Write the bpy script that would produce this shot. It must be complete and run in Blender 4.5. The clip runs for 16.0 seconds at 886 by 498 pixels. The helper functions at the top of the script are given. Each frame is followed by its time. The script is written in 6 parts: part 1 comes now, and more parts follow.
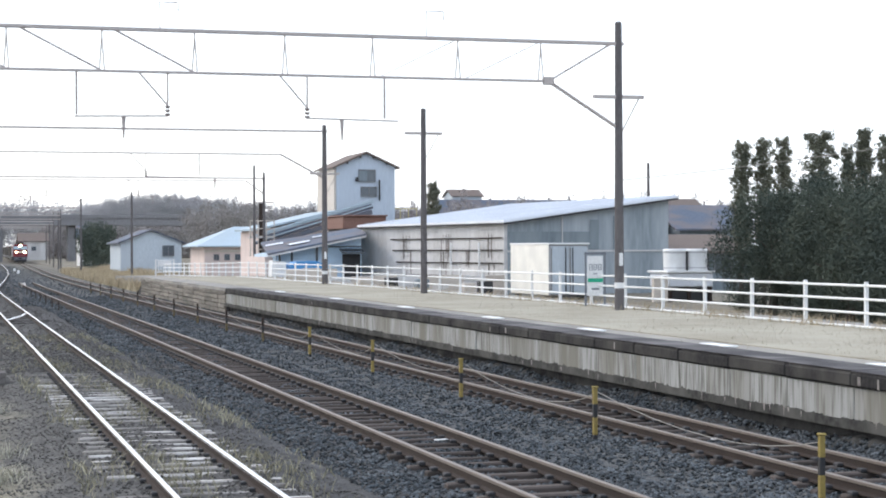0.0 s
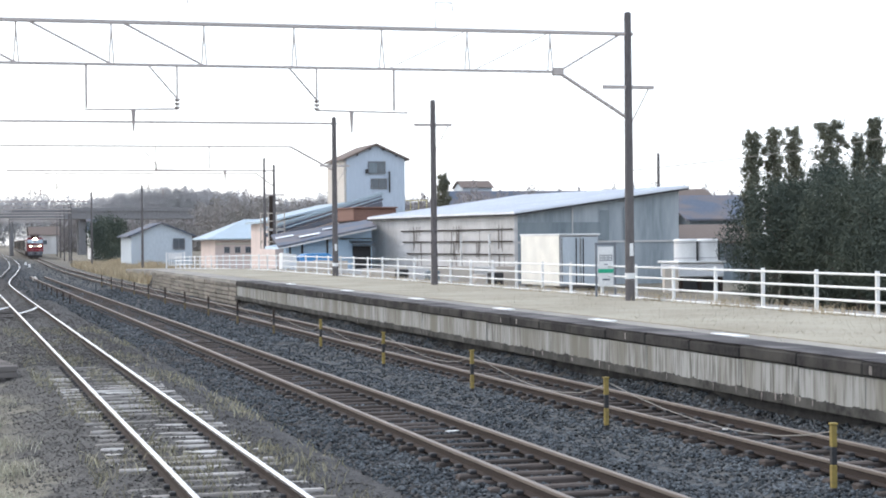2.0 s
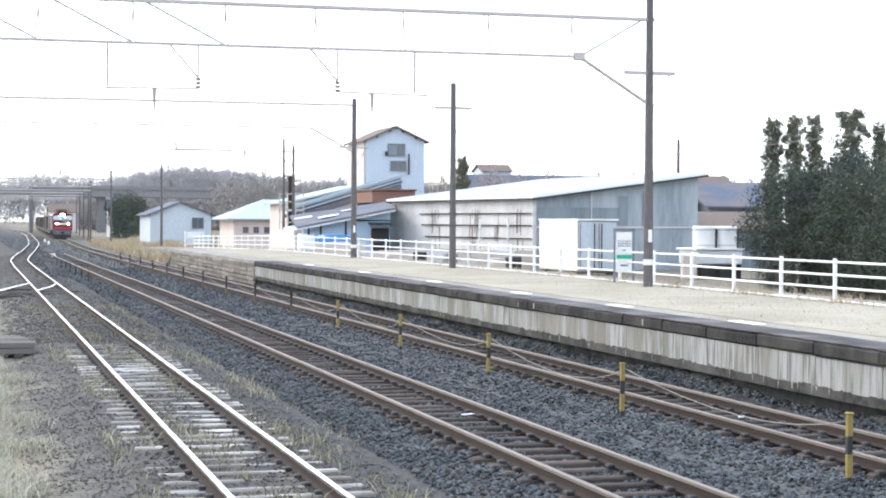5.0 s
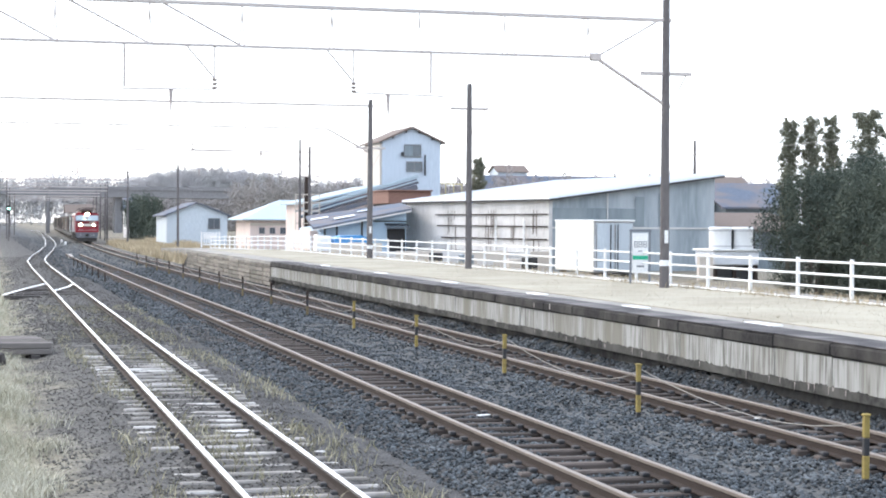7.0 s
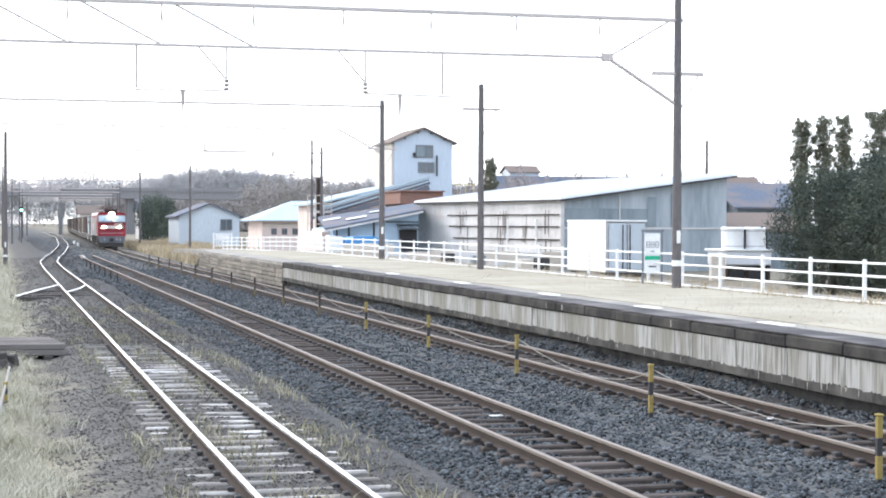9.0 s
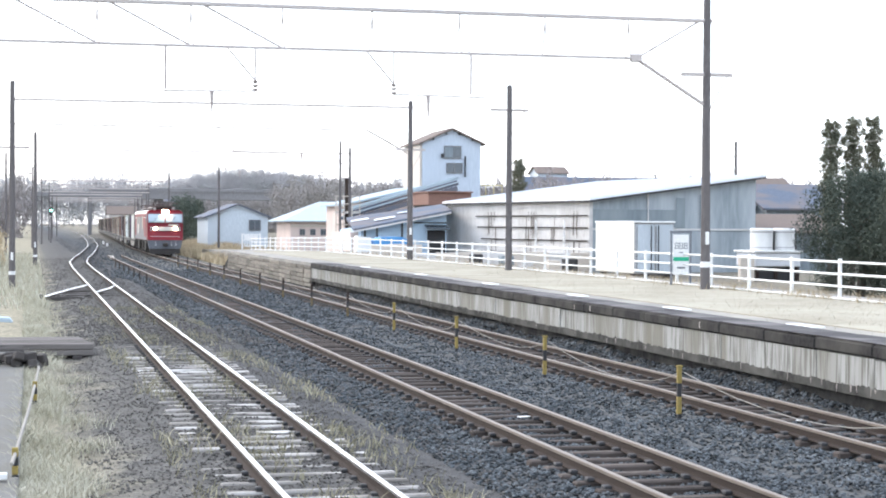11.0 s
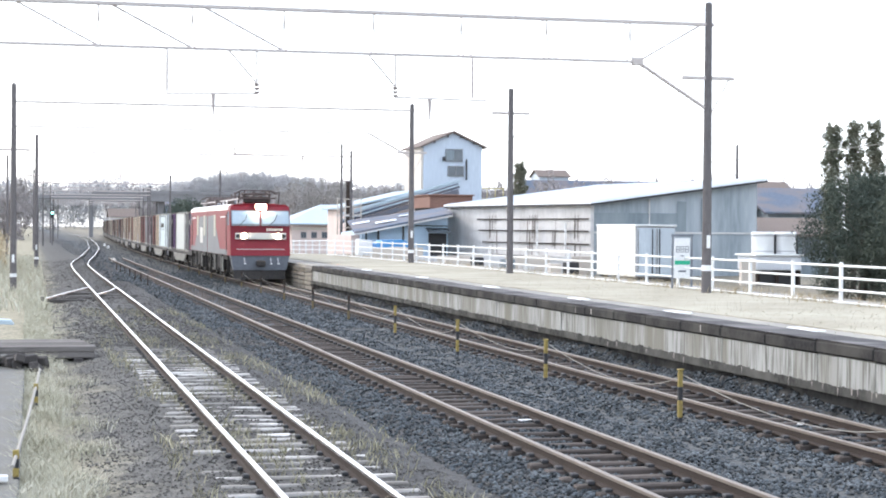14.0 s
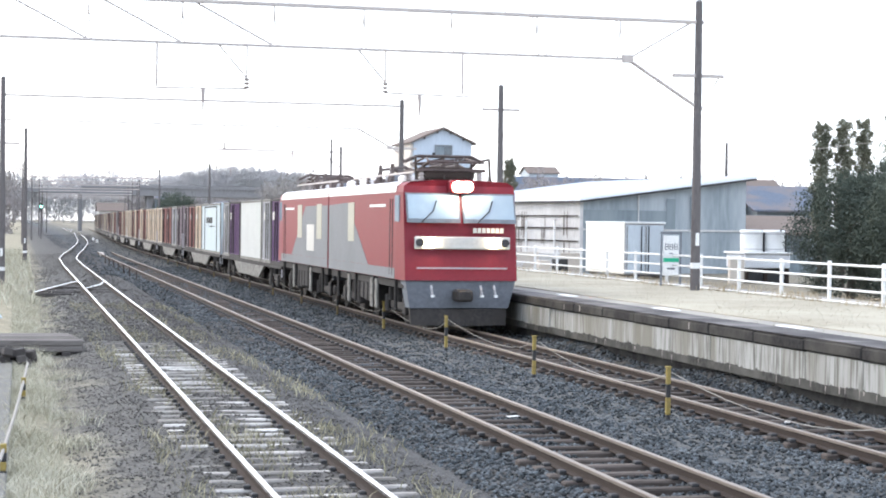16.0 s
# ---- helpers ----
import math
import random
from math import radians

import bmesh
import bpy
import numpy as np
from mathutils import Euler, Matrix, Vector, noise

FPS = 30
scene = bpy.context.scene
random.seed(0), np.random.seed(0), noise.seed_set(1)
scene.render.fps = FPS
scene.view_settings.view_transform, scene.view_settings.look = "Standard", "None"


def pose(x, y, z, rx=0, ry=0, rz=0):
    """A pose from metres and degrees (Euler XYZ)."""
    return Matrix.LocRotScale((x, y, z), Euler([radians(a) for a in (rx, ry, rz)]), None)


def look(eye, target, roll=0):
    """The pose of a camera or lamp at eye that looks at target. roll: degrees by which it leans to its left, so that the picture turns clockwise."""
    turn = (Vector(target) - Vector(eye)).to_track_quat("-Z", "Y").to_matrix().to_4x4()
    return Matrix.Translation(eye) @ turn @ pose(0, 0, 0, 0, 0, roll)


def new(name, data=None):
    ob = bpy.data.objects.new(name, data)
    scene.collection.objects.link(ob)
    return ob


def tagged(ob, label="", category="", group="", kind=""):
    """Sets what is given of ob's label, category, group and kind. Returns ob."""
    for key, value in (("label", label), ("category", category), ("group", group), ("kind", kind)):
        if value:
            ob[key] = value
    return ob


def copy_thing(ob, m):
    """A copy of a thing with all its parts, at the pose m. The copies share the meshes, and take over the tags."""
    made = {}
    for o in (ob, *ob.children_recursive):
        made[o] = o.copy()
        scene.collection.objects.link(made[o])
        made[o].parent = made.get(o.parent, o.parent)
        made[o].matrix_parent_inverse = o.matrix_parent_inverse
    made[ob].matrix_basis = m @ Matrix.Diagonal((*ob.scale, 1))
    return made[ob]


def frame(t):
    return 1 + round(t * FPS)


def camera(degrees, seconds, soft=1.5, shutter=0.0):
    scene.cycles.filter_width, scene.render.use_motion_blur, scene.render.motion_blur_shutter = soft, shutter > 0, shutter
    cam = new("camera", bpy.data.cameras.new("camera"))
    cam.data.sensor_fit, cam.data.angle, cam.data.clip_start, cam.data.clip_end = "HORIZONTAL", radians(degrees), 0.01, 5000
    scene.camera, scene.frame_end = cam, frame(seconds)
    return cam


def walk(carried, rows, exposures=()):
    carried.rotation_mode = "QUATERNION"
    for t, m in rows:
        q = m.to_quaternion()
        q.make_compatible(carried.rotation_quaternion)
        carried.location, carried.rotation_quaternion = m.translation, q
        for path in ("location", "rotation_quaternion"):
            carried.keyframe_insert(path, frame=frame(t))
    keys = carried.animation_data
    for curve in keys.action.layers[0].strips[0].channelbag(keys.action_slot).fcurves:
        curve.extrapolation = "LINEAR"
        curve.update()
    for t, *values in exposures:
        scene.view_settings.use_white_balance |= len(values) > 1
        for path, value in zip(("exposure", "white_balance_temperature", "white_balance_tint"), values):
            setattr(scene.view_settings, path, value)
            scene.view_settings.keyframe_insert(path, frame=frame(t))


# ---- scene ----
EXPO = 1.09
cam = camera(28.385, 16.0, soft=1.9)
EYE = (0.0, 0.0, 2.675)
# seconds, then the turn in degrees: a hand-held camera that stands and pans
TURNS = [
    (0.0, 89.968, 0.256, -16.025), (0.5, 89.987, 0.147, -15.922), (1.0, 89.949, 0.396, -15.862), (1.5, 89.88, 0.482, -15.77),
    (2.0, 89.692, 0.576, -15.688), (2.5, 89.565, 0.764, -15.666), (3.0, 89.395, 0.543, -15.655), (3.5, 89.281, 0.285, -15.705),
    (4.0, 89.11, -0.102, -15.639), (6.5, 89.182, -0.244, -14.506), (7.0, 89.164, -0.339, -14.557), (7.5, 89.179, -0.433, -14.559),
    (8.0, 89.206, -0.497, -14.562), (8.5, 89.222, -0.391, -14.456), (9.0, 89.181, -0.23, -14.166), (9.2, 89.174, -0.228, -13.776),
    (11.5, 89.211, -0.387, -13.165), (12.0, 89.23, -0.555, -13.137), (12.5, 89.246, -0.458, -13.125), (13.0, 89.244, -0.392, -13.146),
    (13.5, 89.268, -0.561, -13.169), (14.0, 89.304, -0.416, -13.206), (14.5, 89.336, -0.454, -13.328), (15.0, 89.299, -0.381, -13.374),
    (15.5, 89.243, -0.421, -13.458), (16.0, 89.179, -0.759, -13.558)]
walk(cam, [(t, pose(*EYE, rx, ry, rz)) for t, rx, ry, rz in TURNS],
     exposures=[(0.0, EXPO), (1.5, EXPO), (2.0, EXPO + 0.06), (3.0, EXPO + 0.27), (4.0, EXPO + 0.5), (7.0, EXPO + 0.6), (9.0, EXPO + 0.62), (16.0, EXPO + 0.62)])

# ---- daylight: a bright hazy winter sky, low sun ahead and to the left behind haze ----
world = bpy.data.worlds.new("sky")
scene.world = world
world.use_nodes = True
wn = world.node_tree.nodes
sky = wn.new("ShaderNodeTexSky")
sky.sky_type = "NISHITA"
sky.sun_disc = False
sky.sun_elevation = radians(34)
sky.sun_rotation = radians(-40)
sky.dust_density = 2.0
sky.air_density = 1.0
wn["Background"].inputs[1].default_value = 0.13
# thin even cloud over the clear sky
cloud = wn.new("ShaderNodeMix")
cloud.data_type = "RGBA"
cloud.inputs[0].default_value = 0.62
cloud.inputs[7].default_value = (6.2, 6.75, 7.75, 1)
world.node_tree.links.new(sky.outputs[0], cloud.inputs[6])
world.node_tree.links.new(cloud.outputs[2], wn["Background"].inputs[0])
sun = new("sun", bpy.data.lights.new("sun", "SUN"))
sun.data.energy, sun.data.angle, sun.data.color = 0.5, radians(14), (1.0, 0.92, 0.82)
sun.matrix_basis = look((0, 0, 60), (0.5329, -0.6351, 60 - 0.5592))

# ---- materials ----
def mat(name, c1, c2=None, rough=0.8, metal=0.0, fine=40.0, coarse=2.0, bump=0.15, c3=None, island=0.0, stretch=(1, 1, 1), spec=0.4, emit=None, power=0.0, obrand=0.0, own=False, hard=(0.35, 0.68)):
    """A surface with colour varying at two scales, fine relief, and variation from piece to piece."""
    m = bpy.data.materials.new(name)
    m.use_nodes = True
    n, l = m.node_tree.nodes, m.node_tree.links
    b = n["Principled BSDF"]
    b.inputs["Roughness"].default_value = rough
    b.inputs["Metallic"].default_value = metal
    b.inputs["Specular IOR Level"].default_value = spec
    if emit:
        b.inputs["Emission Color"].default_value = (*emit, 1)
        b.inputs["Emission Strength"].default_value = power
    c2 = c2 or tuple(x * 0.75 for x in c1)
    c3 = c3 or tuple(x * 0.85 for x in c1)
    geo = n.new("ShaderNodeTexCoord") if own else n.new("ShaderNodeNewGeometry")
    mp = n.new("ShaderNodeMapping")
    mp.inputs["Scale"].default_value = stretch
    l.new(geo.outputs["Object" if own else "Position"], mp.inputs["Vector"])
    na, nb = n.new("ShaderNodeTexNoise"), n.new("ShaderNodeTexNoise")
    na.inputs["Scale"].default_value, na.inputs["Detail"].default_value = fine, 4
    nb.inputs["Scale"].default_value, nb.inputs["Detail"].default_value = coarse, 5
    l.new(mp.outputs[0], na.inputs["Vector"])
    l.new(mp.outputs[0], nb.inputs["Vector"])
    ra, rb = n.new("ShaderNodeValToRGB"), n.new("ShaderNodeValToRGB")
    ra.color_ramp.elements[0].position, ra.color_ramp.elements[1].position = hard
    rb.color_ramp.elements[0].position, rb.color_ramp.elements[1].position = 0.42, 0.66
    ra.color_ramp.elements[0].color, ra.color_ramp.elements[1].color = (*c2, 1), (*c1, 1)
    l.new(na.outputs[0], ra.inputs[0])
    l.new(nb.outputs[0], rb.inputs[0])
    mix = n.new("ShaderNodeMix")
    mix.data_type = "RGBA"
    l.new(rb.outputs[0], mix.inputs[0])
    l.new(ra.outputs[0], mix.inputs[6])
    mix.inputs[7].default_value = (*c3, 1)
    out = mix.outputs[2]
    if island or obrand:
        g = n.new("ShaderNodeNewGeometry") if island else n.new("ShaderNodeObjectInfo")
        mr = n.new("ShaderNodeMapRange")
        k = island or obrand
        mr.inputs[3].default_value, mr.inputs[4].default_value = 1 - k, 1 + k
        l.new(g.outputs["Random Per Island" if island else "Random"], mr.inputs[0])
        hs = n.new("ShaderNodeHueSaturation")
        l.new(mr.outputs[0], hs.inputs["Value"])
        l.new(out, hs.inputs["Color"])
        out = hs.outputs[0]
    l.new(out, b.inputs["Base Color"])
    if bump:
        bp = n.new("ShaderNodeBump")
        bp.inputs["Strength"].default_value = bump
        bp.inputs["Distance"].default_value = 0.02
        l.new(na.outputs[0], bp.inputs["Height"])
        l.new(bp.outputs[0], b.inputs["Normal"])
    return m


RUST = mat("rusty_steel", (0.052, 0.039, 0.033), (0.033, 0.026, 0.023), 0.85, 0.0, 60, 3, spec=0.15)
RAILHEAD = mat("polished_rail_steel", (0.75, 0.72, 0.7), (0.62, 0.58, 0.56), 0.26, 1.0, 90, 4, 0.03)
RAILDULL = mat("dull_rail_steel", (0.21, 0.175, 0.145), (0.13, 0.107, 0.09), 0.55, 0.2, 90, 4, 0.03, spec=0.3)
SLEEPER_OLD = mat("bleached_sleeper", (0.62, 0.6, 0.57), (0.25, 0.23, 0.21), 0.9, 0, 9, 2.5, 0.4, c3=(0.2, 0.185, 0.165), stretch=(0.3, 1, 1), obrand=0.35, spec=0.2)
SLEEPER = mat("brown_sleeper", (0.1, 0.083, 0.074), (0.055, 0.046, 0.04), 0.9, 0, 30, 3, 0.4, stretch=(0.2, 1, 1), obrand=0.3, spec=0.15)
STONE = mat("ballast_stone", (0.074, 0.084, 0.092), (0.04, 0.047, 0.053), 0.92, 0, 30, 1.2, 0.3, c3=(0.092, 0.1, 0.106), island=0.85, spec=0.2)
STONE_BROWN = mat("brown_ballast_stone", (0.13, 0.123, 0.115), (0.085, 0.081, 0.076), 0.95, 0, 30, 1.2, 0.3, island=0.5, spec=0.15)
GRASS = mat("dry_grass", (0.42, 0.4, 0.315), (0.34, 0.325, 0.245), 0.95, 0, 8, 0.5, 0, c3=(0.48, 0.46, 0.375), island=0.2, spec=0.08)
GRASS_TAN = mat("tan_dry_grass", (0.42, 0.345, 0.23), (0.32, 0.26, 0.17), 0.95, 0, 8, 0.5, 0, c3=(0.48, 0.4, 0.28), island=0.25, spec=0.08)
GRASS_G = mat("sparse_winter_grass", (0.3, 0.275, 0.19), (0.2, 0.19, 0.12), 0.95, 0, 8, 0.5, 0, c3=(0.36, 0.33, 0.23), island=0.35, spec=0.08)
CONC = mat("platform_concrete", (0.345, 0.342, 0.325), (0.14, 0.137, 0.12), 0.92, 0, 5.5, 0.6, 0.25, c3=(0.19, 0.18, 0.15), stretch=(1, 2.8, 0.22), spec=0.15, hard=(0.33, 0.56))
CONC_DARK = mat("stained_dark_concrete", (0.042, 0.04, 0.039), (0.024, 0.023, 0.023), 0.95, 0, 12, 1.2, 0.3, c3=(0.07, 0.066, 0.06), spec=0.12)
SOIL = mat("dark_cinder_soil", (0.066, 0.064, 0.062), (0.024, 0.024, 0.024), 0.95, 0, 38, 2.2, 1.0, c3=(0.075, 0.073, 0.068), spec=0.08)
PAVE = mat("worn_platform_asphalt", (0.28, 0.265, 0.245), (0.2, 0.19, 0.178), 0.92, 0, 40, 0.5, 0.2, c3=(0.33, 0.31, 0.27), spec=0.15)
ASPHALT = mat("pale_asphalt", (0.2, 0.197, 0.188), (0.12, 0.119, 0.112), 0.95, 0, 22, 1.3, 0.4, c3=(0.15, 0.143, 0.125), spec=0.15)
WHITE = mat("white_paint", (0.78, 0.78, 0.77), (0.66, 0.66, 0.64), 0.5, 0, 25, 2, 0.05)
POLE = mat("weathered_pole", (0.15, 0.138, 0.137), (0.105, 0.096, 0.096), 0.85, 0, 18, 1.2, 0.15, stretch=(1, 1, 0.25), spec=0.15)
STEEL = mat("weathered_gantry_steel", (0.52, 0.47, 0.44), (0.4, 0.35, 0.33), 0.7, 0, 20, 2, 0.1)
PORCELAIN = mat("insulator_porcelain", (0.42, 0.37, 0.35), None, 0.4, 0, 30, 3, 0)
YELLOW = mat("yellow_paint", (0.3, 0.23, 0.07), (0.2, 0.15, 0.06), 0.75, 0, 30, 6, 0.1, spec=0.2)
OLDYELLOW = mat("grimy_yellow_paint", (0.17, 0.135, 0.07), (0.1, 0.08, 0.05), 0.8, 0, 30, 6, 0.1, spec=0.15)
PALEYELLOW = mat("faded_yellow_paint", (0.6, 0.52, 0.25), None, 0.7, 0, 20, 3, 0.05)
BLACK = mat("black_paint", (0.03, 0.03, 0.032), None, 0.6, 0, 30, 6, 0.1)
THATCH = mat("matted_dry_grass", (0.33, 0.305, 0.245), (0.27, 0.245, 0.19), 0.95, 0, 5, 0.4, 0.08, c3=(0.37, 0.345, 0.28), spec=0.1)
GRASS_PLAT = mat("short_straw_grass", (0.37, 0.34, 0.27), (0.31, 0.285, 0.22), 0.95, 0, 8, 0.35, 0, c3=(0.41, 0.38, 0.315), island=0.08, spec=0.06)
EDGE = mat("dark_platform_edge", (0.075, 0.07, 0.072), (0.045, 0.043, 0.045), 0.9, 0, 22, 0.9, 0.3, c3=(0.15, 0.142, 0.14), spec=0.15)
STACKWOOD = mat("weathered_stacked_timber", (0.17, 0.155, 0.145), (0.09, 0.08, 0.075), 0.9, 0, 14, 2, 0.4, stretch=(0.15, 1, 1), obrand=0.3, spec=0.12)
MOSS = mat("black_moss_stain", (0.075, 0.073, 0.067), (0.038, 0.037, 0.035), 0.95, 0, 9, 1.5, 0.3, c3=(0.1, 0.097, 0.088), spec=0.08)
STREAK = mat("rusty_run_stain", (0.3, 0.27, 0.25), (0.2, 0.18, 0.165), 0.8, 0, 12, 1.0, 0.1, obrand=0.3, spec=0.15)
WALL_BARN = mat("pale_blue_sheet_wall", (0.52, 0.57, 0.61), (0.43, 0.48, 0.52), 0.65, 0, 8, 0.5, 0.1, stretch=(1, 1, 0.3), spec=0.25)
# brown scrub, lightened and greyed in colour to carry the haze
WOODS_BROWN = mat("haze_greyed_brown_scrub", (0.32, 0.29, 0.285), (0.26, 0.235, 0.23), 0.95, 0, 0.3, 0.05, 0, c3=(0.29, 0.275, 0.255), island=0.12, spec=0.03)
PANTO = mat("brown_pantograph_steel", (0.13, 0.1, 0.092), (0.085, 0.066, 0.06), 0.7, 0.2, 18, 2, 0.1, own=True)
ROPE = mat("pale_rope", (0.3, 0.28, 0.25), None, 0.9, 0, 60, 4, 0)
PLANK = mat("old_platform_timber", (0.24, 0.215, 0.18), (0.13, 0.115, 0.095), 0.9, 0, 14, 1.5, 0.3, stretch=(1, 0.15, 1), obrand=0.3)
DARKWOOD = mat("dark_stacked_timber", (0.07, 0.062, 0.058), (0.045, 0.04, 0.038), 0.9, 0, 25, 3, 0.3)
WALL_GREY = mat("grey_sheet_wall", (0.56, 0.545, 0.53), (0.46, 0.445, 0.43), 0.7, 0, 9, 0.5, 0.1, c3=(0.63, 0.615, 0.6), stretch=(1, 1, 0.3))
WALL_TEAL = mat("grey_green_sheet_wall", (0.29, 0.325, 0.345), (0.21, 0.245, 0.265), 0.5, 0, 4, 0.45, 0.1, c3=(0.37, 0.4, 0.42), stretch=(1, 1, 0.2))
WALL_SLATE = mat("slate_grey_sheet", (0.2, 0.235, 0.255), (0.15, 0.18, 0.2), 0.6, 0, 5, 0.4, 0.1, c3=(0.25, 0.285, 0.3), stretch=(1, 1, 0.2), spec=0.3)
ROOF_WHITE = mat("white_sheet_roof", (0.72, 0.74, 0.78), (0.62, 0.64, 0.68), 0.35, 0.2, 8, 0.4, 0.05)
ROOF_BLUE = mat("blue_grey_roof", (0.13, 0.155, 0.2), (0.09, 0.11, 0.145), 0.8, 0, 10, 0.6, 0.1, c3=(0.17, 0.15, 0.15), spec=0.15)
ROOF_PALE = mat("pale_blue_roof", (0.44, 0.52, 0.57), (0.35, 0.43, 0.49), 0.7, 0, 8, 0.5, 0.1, spec=0.2)
WALL_BLUE = mat("light_blue_wall", (0.52, 0.66, 0.79), (0.44, 0.58, 0.72), 0.6, 0, 9, 0.6, 0.1)
WALL_TOWER = mat("blue_grey_tower_wall", (0.5, 0.56, 0.63), (0.43, 0.49, 0.56), 0.6, 0, 7, 0.4, 0.08, stretch=(1, 1, 0.2))
WALL_CREAM = mat("cream_wall", (0.6, 0.54, 0.47), (0.52, 0.46, 0.4), 0.8, 0, 12, 0.6, 0.1)
WALL_PINK = mat("pale_pink_wall", (0.7, 0.58, 0.53), (0.62, 0.51, 0.46), 0.8, 0, 12, 0.6, 0.1)
BROWN = mat("rust_brown_sheet", (0.24, 0.13, 0.1), (0.17, 0.095, 0.075), 0.8, 0, 10, 0.7, 0.15)
TOWERROOF = mat("weathered_brown_roof", (0.2, 0.16, 0.14), (0.14, 0.115, 0.1), 0.85, 0, 10, 0.7, 0.15, spec=0.15)
CREAMWHITE = mat("cream_white_panel", (0.85, 0.82, 0.74), (0.78, 0.75, 0.67), 0.6, 0, 12, 0.8, 0.03)
TARP = mat("bright_blue_tarpaulin", (0.08, 0.3, 0.62), None, 0.5, 0, 12, 1, 0.1)
GLASS_DARK = mat("dark_window_glass", (0.1, 0.12, 0.14), None, 0.12, 0, 5, 1, 0, spec=0.6)
# dark metal parts, and the painted shade under the tank deck and in the doorway
DARK = mat("dark_metal_and_shade", (0.055, 0.055, 0.058), (0.035, 0.035, 0.037), 0.7, 0.2, 20, 2, 0.15)
BRIDGE = mat("aged_bridge_concrete", (0.24, 0.235, 0.24), (0.18, 0.177, 0.18), 0.85, 0, 3, 0.25, 0.1, spec=0.2)
LEAF = mat("dark_evergreen_leaf", (0.078, 0.094, 0.078), (0.058, 0.071, 0.062), 0.95, 0, 3, 0.3, 0, c3=(0.098, 0.112, 0.086), island=0.12, spec=0.05)
LEAF_CON = mat("conifer_foliage", (0.15, 0.155, 0.115), (0.11, 0.118, 0.09), 0.95, 0, 3, 0.5, 0, c3=(0.175, 0.17, 0.125), island=0.3, spec=0.06)
# distance haze is put into this pale grey; bare woods are far darker
HAZY_WOODS = mat("haze_paled_woods", (0.47, 0.455, 0.46), (0.42, 0.41, 0.415), 0.95, 0, 0.3, 0.05, 0, c3=(0.38, 0.38, 0.37), island=0.1, spec=0.03)
BARK = mat("bark", (0.1, 0.08, 0.065), None, 0.9, 0, 15, 2, 0.4)
RED = mat("loco_red_paint", (0.2, 0.013, 0.024), (0.17, 0.011, 0.02), 0.5, 0, 12, 1.0, 0.02, c3=(0.185, 0.016, 0.026), spec=0.3, own=True)
LGREY = mat("loco_grey_paint", (0.2, 0.205, 0.215), (0.17, 0.175, 0.185), 0.6, 0, 12, 1.0, 0.03, spec=0.2, own=True)
LROOF = mat("loco_roof_paint", (0.72, 0.69, 0.67), (0.6, 0.57, 0.55), 0.4, 0.1, 10, 1.0, 0.05, own=True)
LSKIRT = mat("loco_skirt_grey", (0.17, 0.185, 0.21), (0.125, 0.135, 0.155), 0.6, 0, 10, 1.5, 0.08, own=True)
CABGLASS = mat("cab_window_glass", (0.32, 0.4, 0.46), (0.28, 0.36, 0.42), 0.06, 0, 4, 0.8, 0, spec=0.8, own=True)
UNDER = mat("grimy_underframe", (0.05, 0.044, 0.041), (0.028, 0.026, 0.025), 0.85, 0.1, 12, 2, 0.3, own=True)
BANDWHITE = mat("lamp_band_paint", (0.58, 0.56, 0.52), None, 0.5, 0, 12, 1, 0.02, own=True)
GRIME = mat("grimy_wagon_grey", (0.27, 0.26, 0.24), (0.13, 0.12, 0.105), 0.85, 0, 6, 1.5, 0.2, own=True, spec=0.15)
LOUVRE = mat("faded_louvre_paint", (0.44, 0.42, 0.34), (0.33, 0.31, 0.24), 0.6, 0, 20, 2, 0.1, own=True)
LAMP = mat("lit_headlamp", (1, 0.95, 0.85), None, 0.3, 0, 5, 1, 0, emit=(1.0, 0.76, 0.46), power=45, own=True)
LAMP_TOP = mat("lit_roof_headlamp", (1, 0.95, 0.85), None, 0.3, 0, 5, 1, 0, emit=(1.0, 0.84, 0.58), power=100, own=True)
GREEN = mat("station_green", (0.02, 0.42, 0.24), None, 0.5, 0, 20, 3, 0)
SIGNAL = mat("green_signal_lens", (0.1, 0.6, 0.4), None, 0.3, 0, 5, 1, 0, emit=(0.25, 1.0, 0.75), power=3)
CONTAINER = {
    "purple": mat("violet_container", (0.14, 0.075, 0.16), (0.11, 0.06, 0.125), 0.6, 0, 10, 0.8, 0.1, spec=0.2, own=True),
    "maroon": mat("maroon_container", (0.32, 0.155, 0.14), (0.26, 0.125, 0.11), 0.65, 0, 10, 0.8, 0.1, spec=0.2, own=True),
    "grey": mat("grey_container", (0.42, 0.41, 0.42), (0.35, 0.34, 0.35), 0.6, 0, 10, 0.8, 0.1, spec=0.2, own=True),
    "white": mat("white_container", (0.5, 0.51, 0.49), (0.42, 0.43, 0.41), 0.55, 0, 10, 0.8, 0.1, spec=0.2, own=True),
    "cream": mat("cream_container", (0.7, 0.56, 0.42), (0.6, 0.47, 0.35), 0.6, 0, 10, 0.8, 0.1, spec=0.2, own=True),
    "mauve": mat("mauve_grey_container", (0.3, 0.24, 0.25), (0.24, 0.19, 0.2), 0.6, 0, 10, 0.8, 0.1, spec=0.2, own=True),
    "pale": mat("pale_blue_container", (0.48, 0.55, 0.57), (0.41, 0.48, 0.5), 0.55, 0, 10, 0.8, 0.1, spec=0.2, own=True),
}


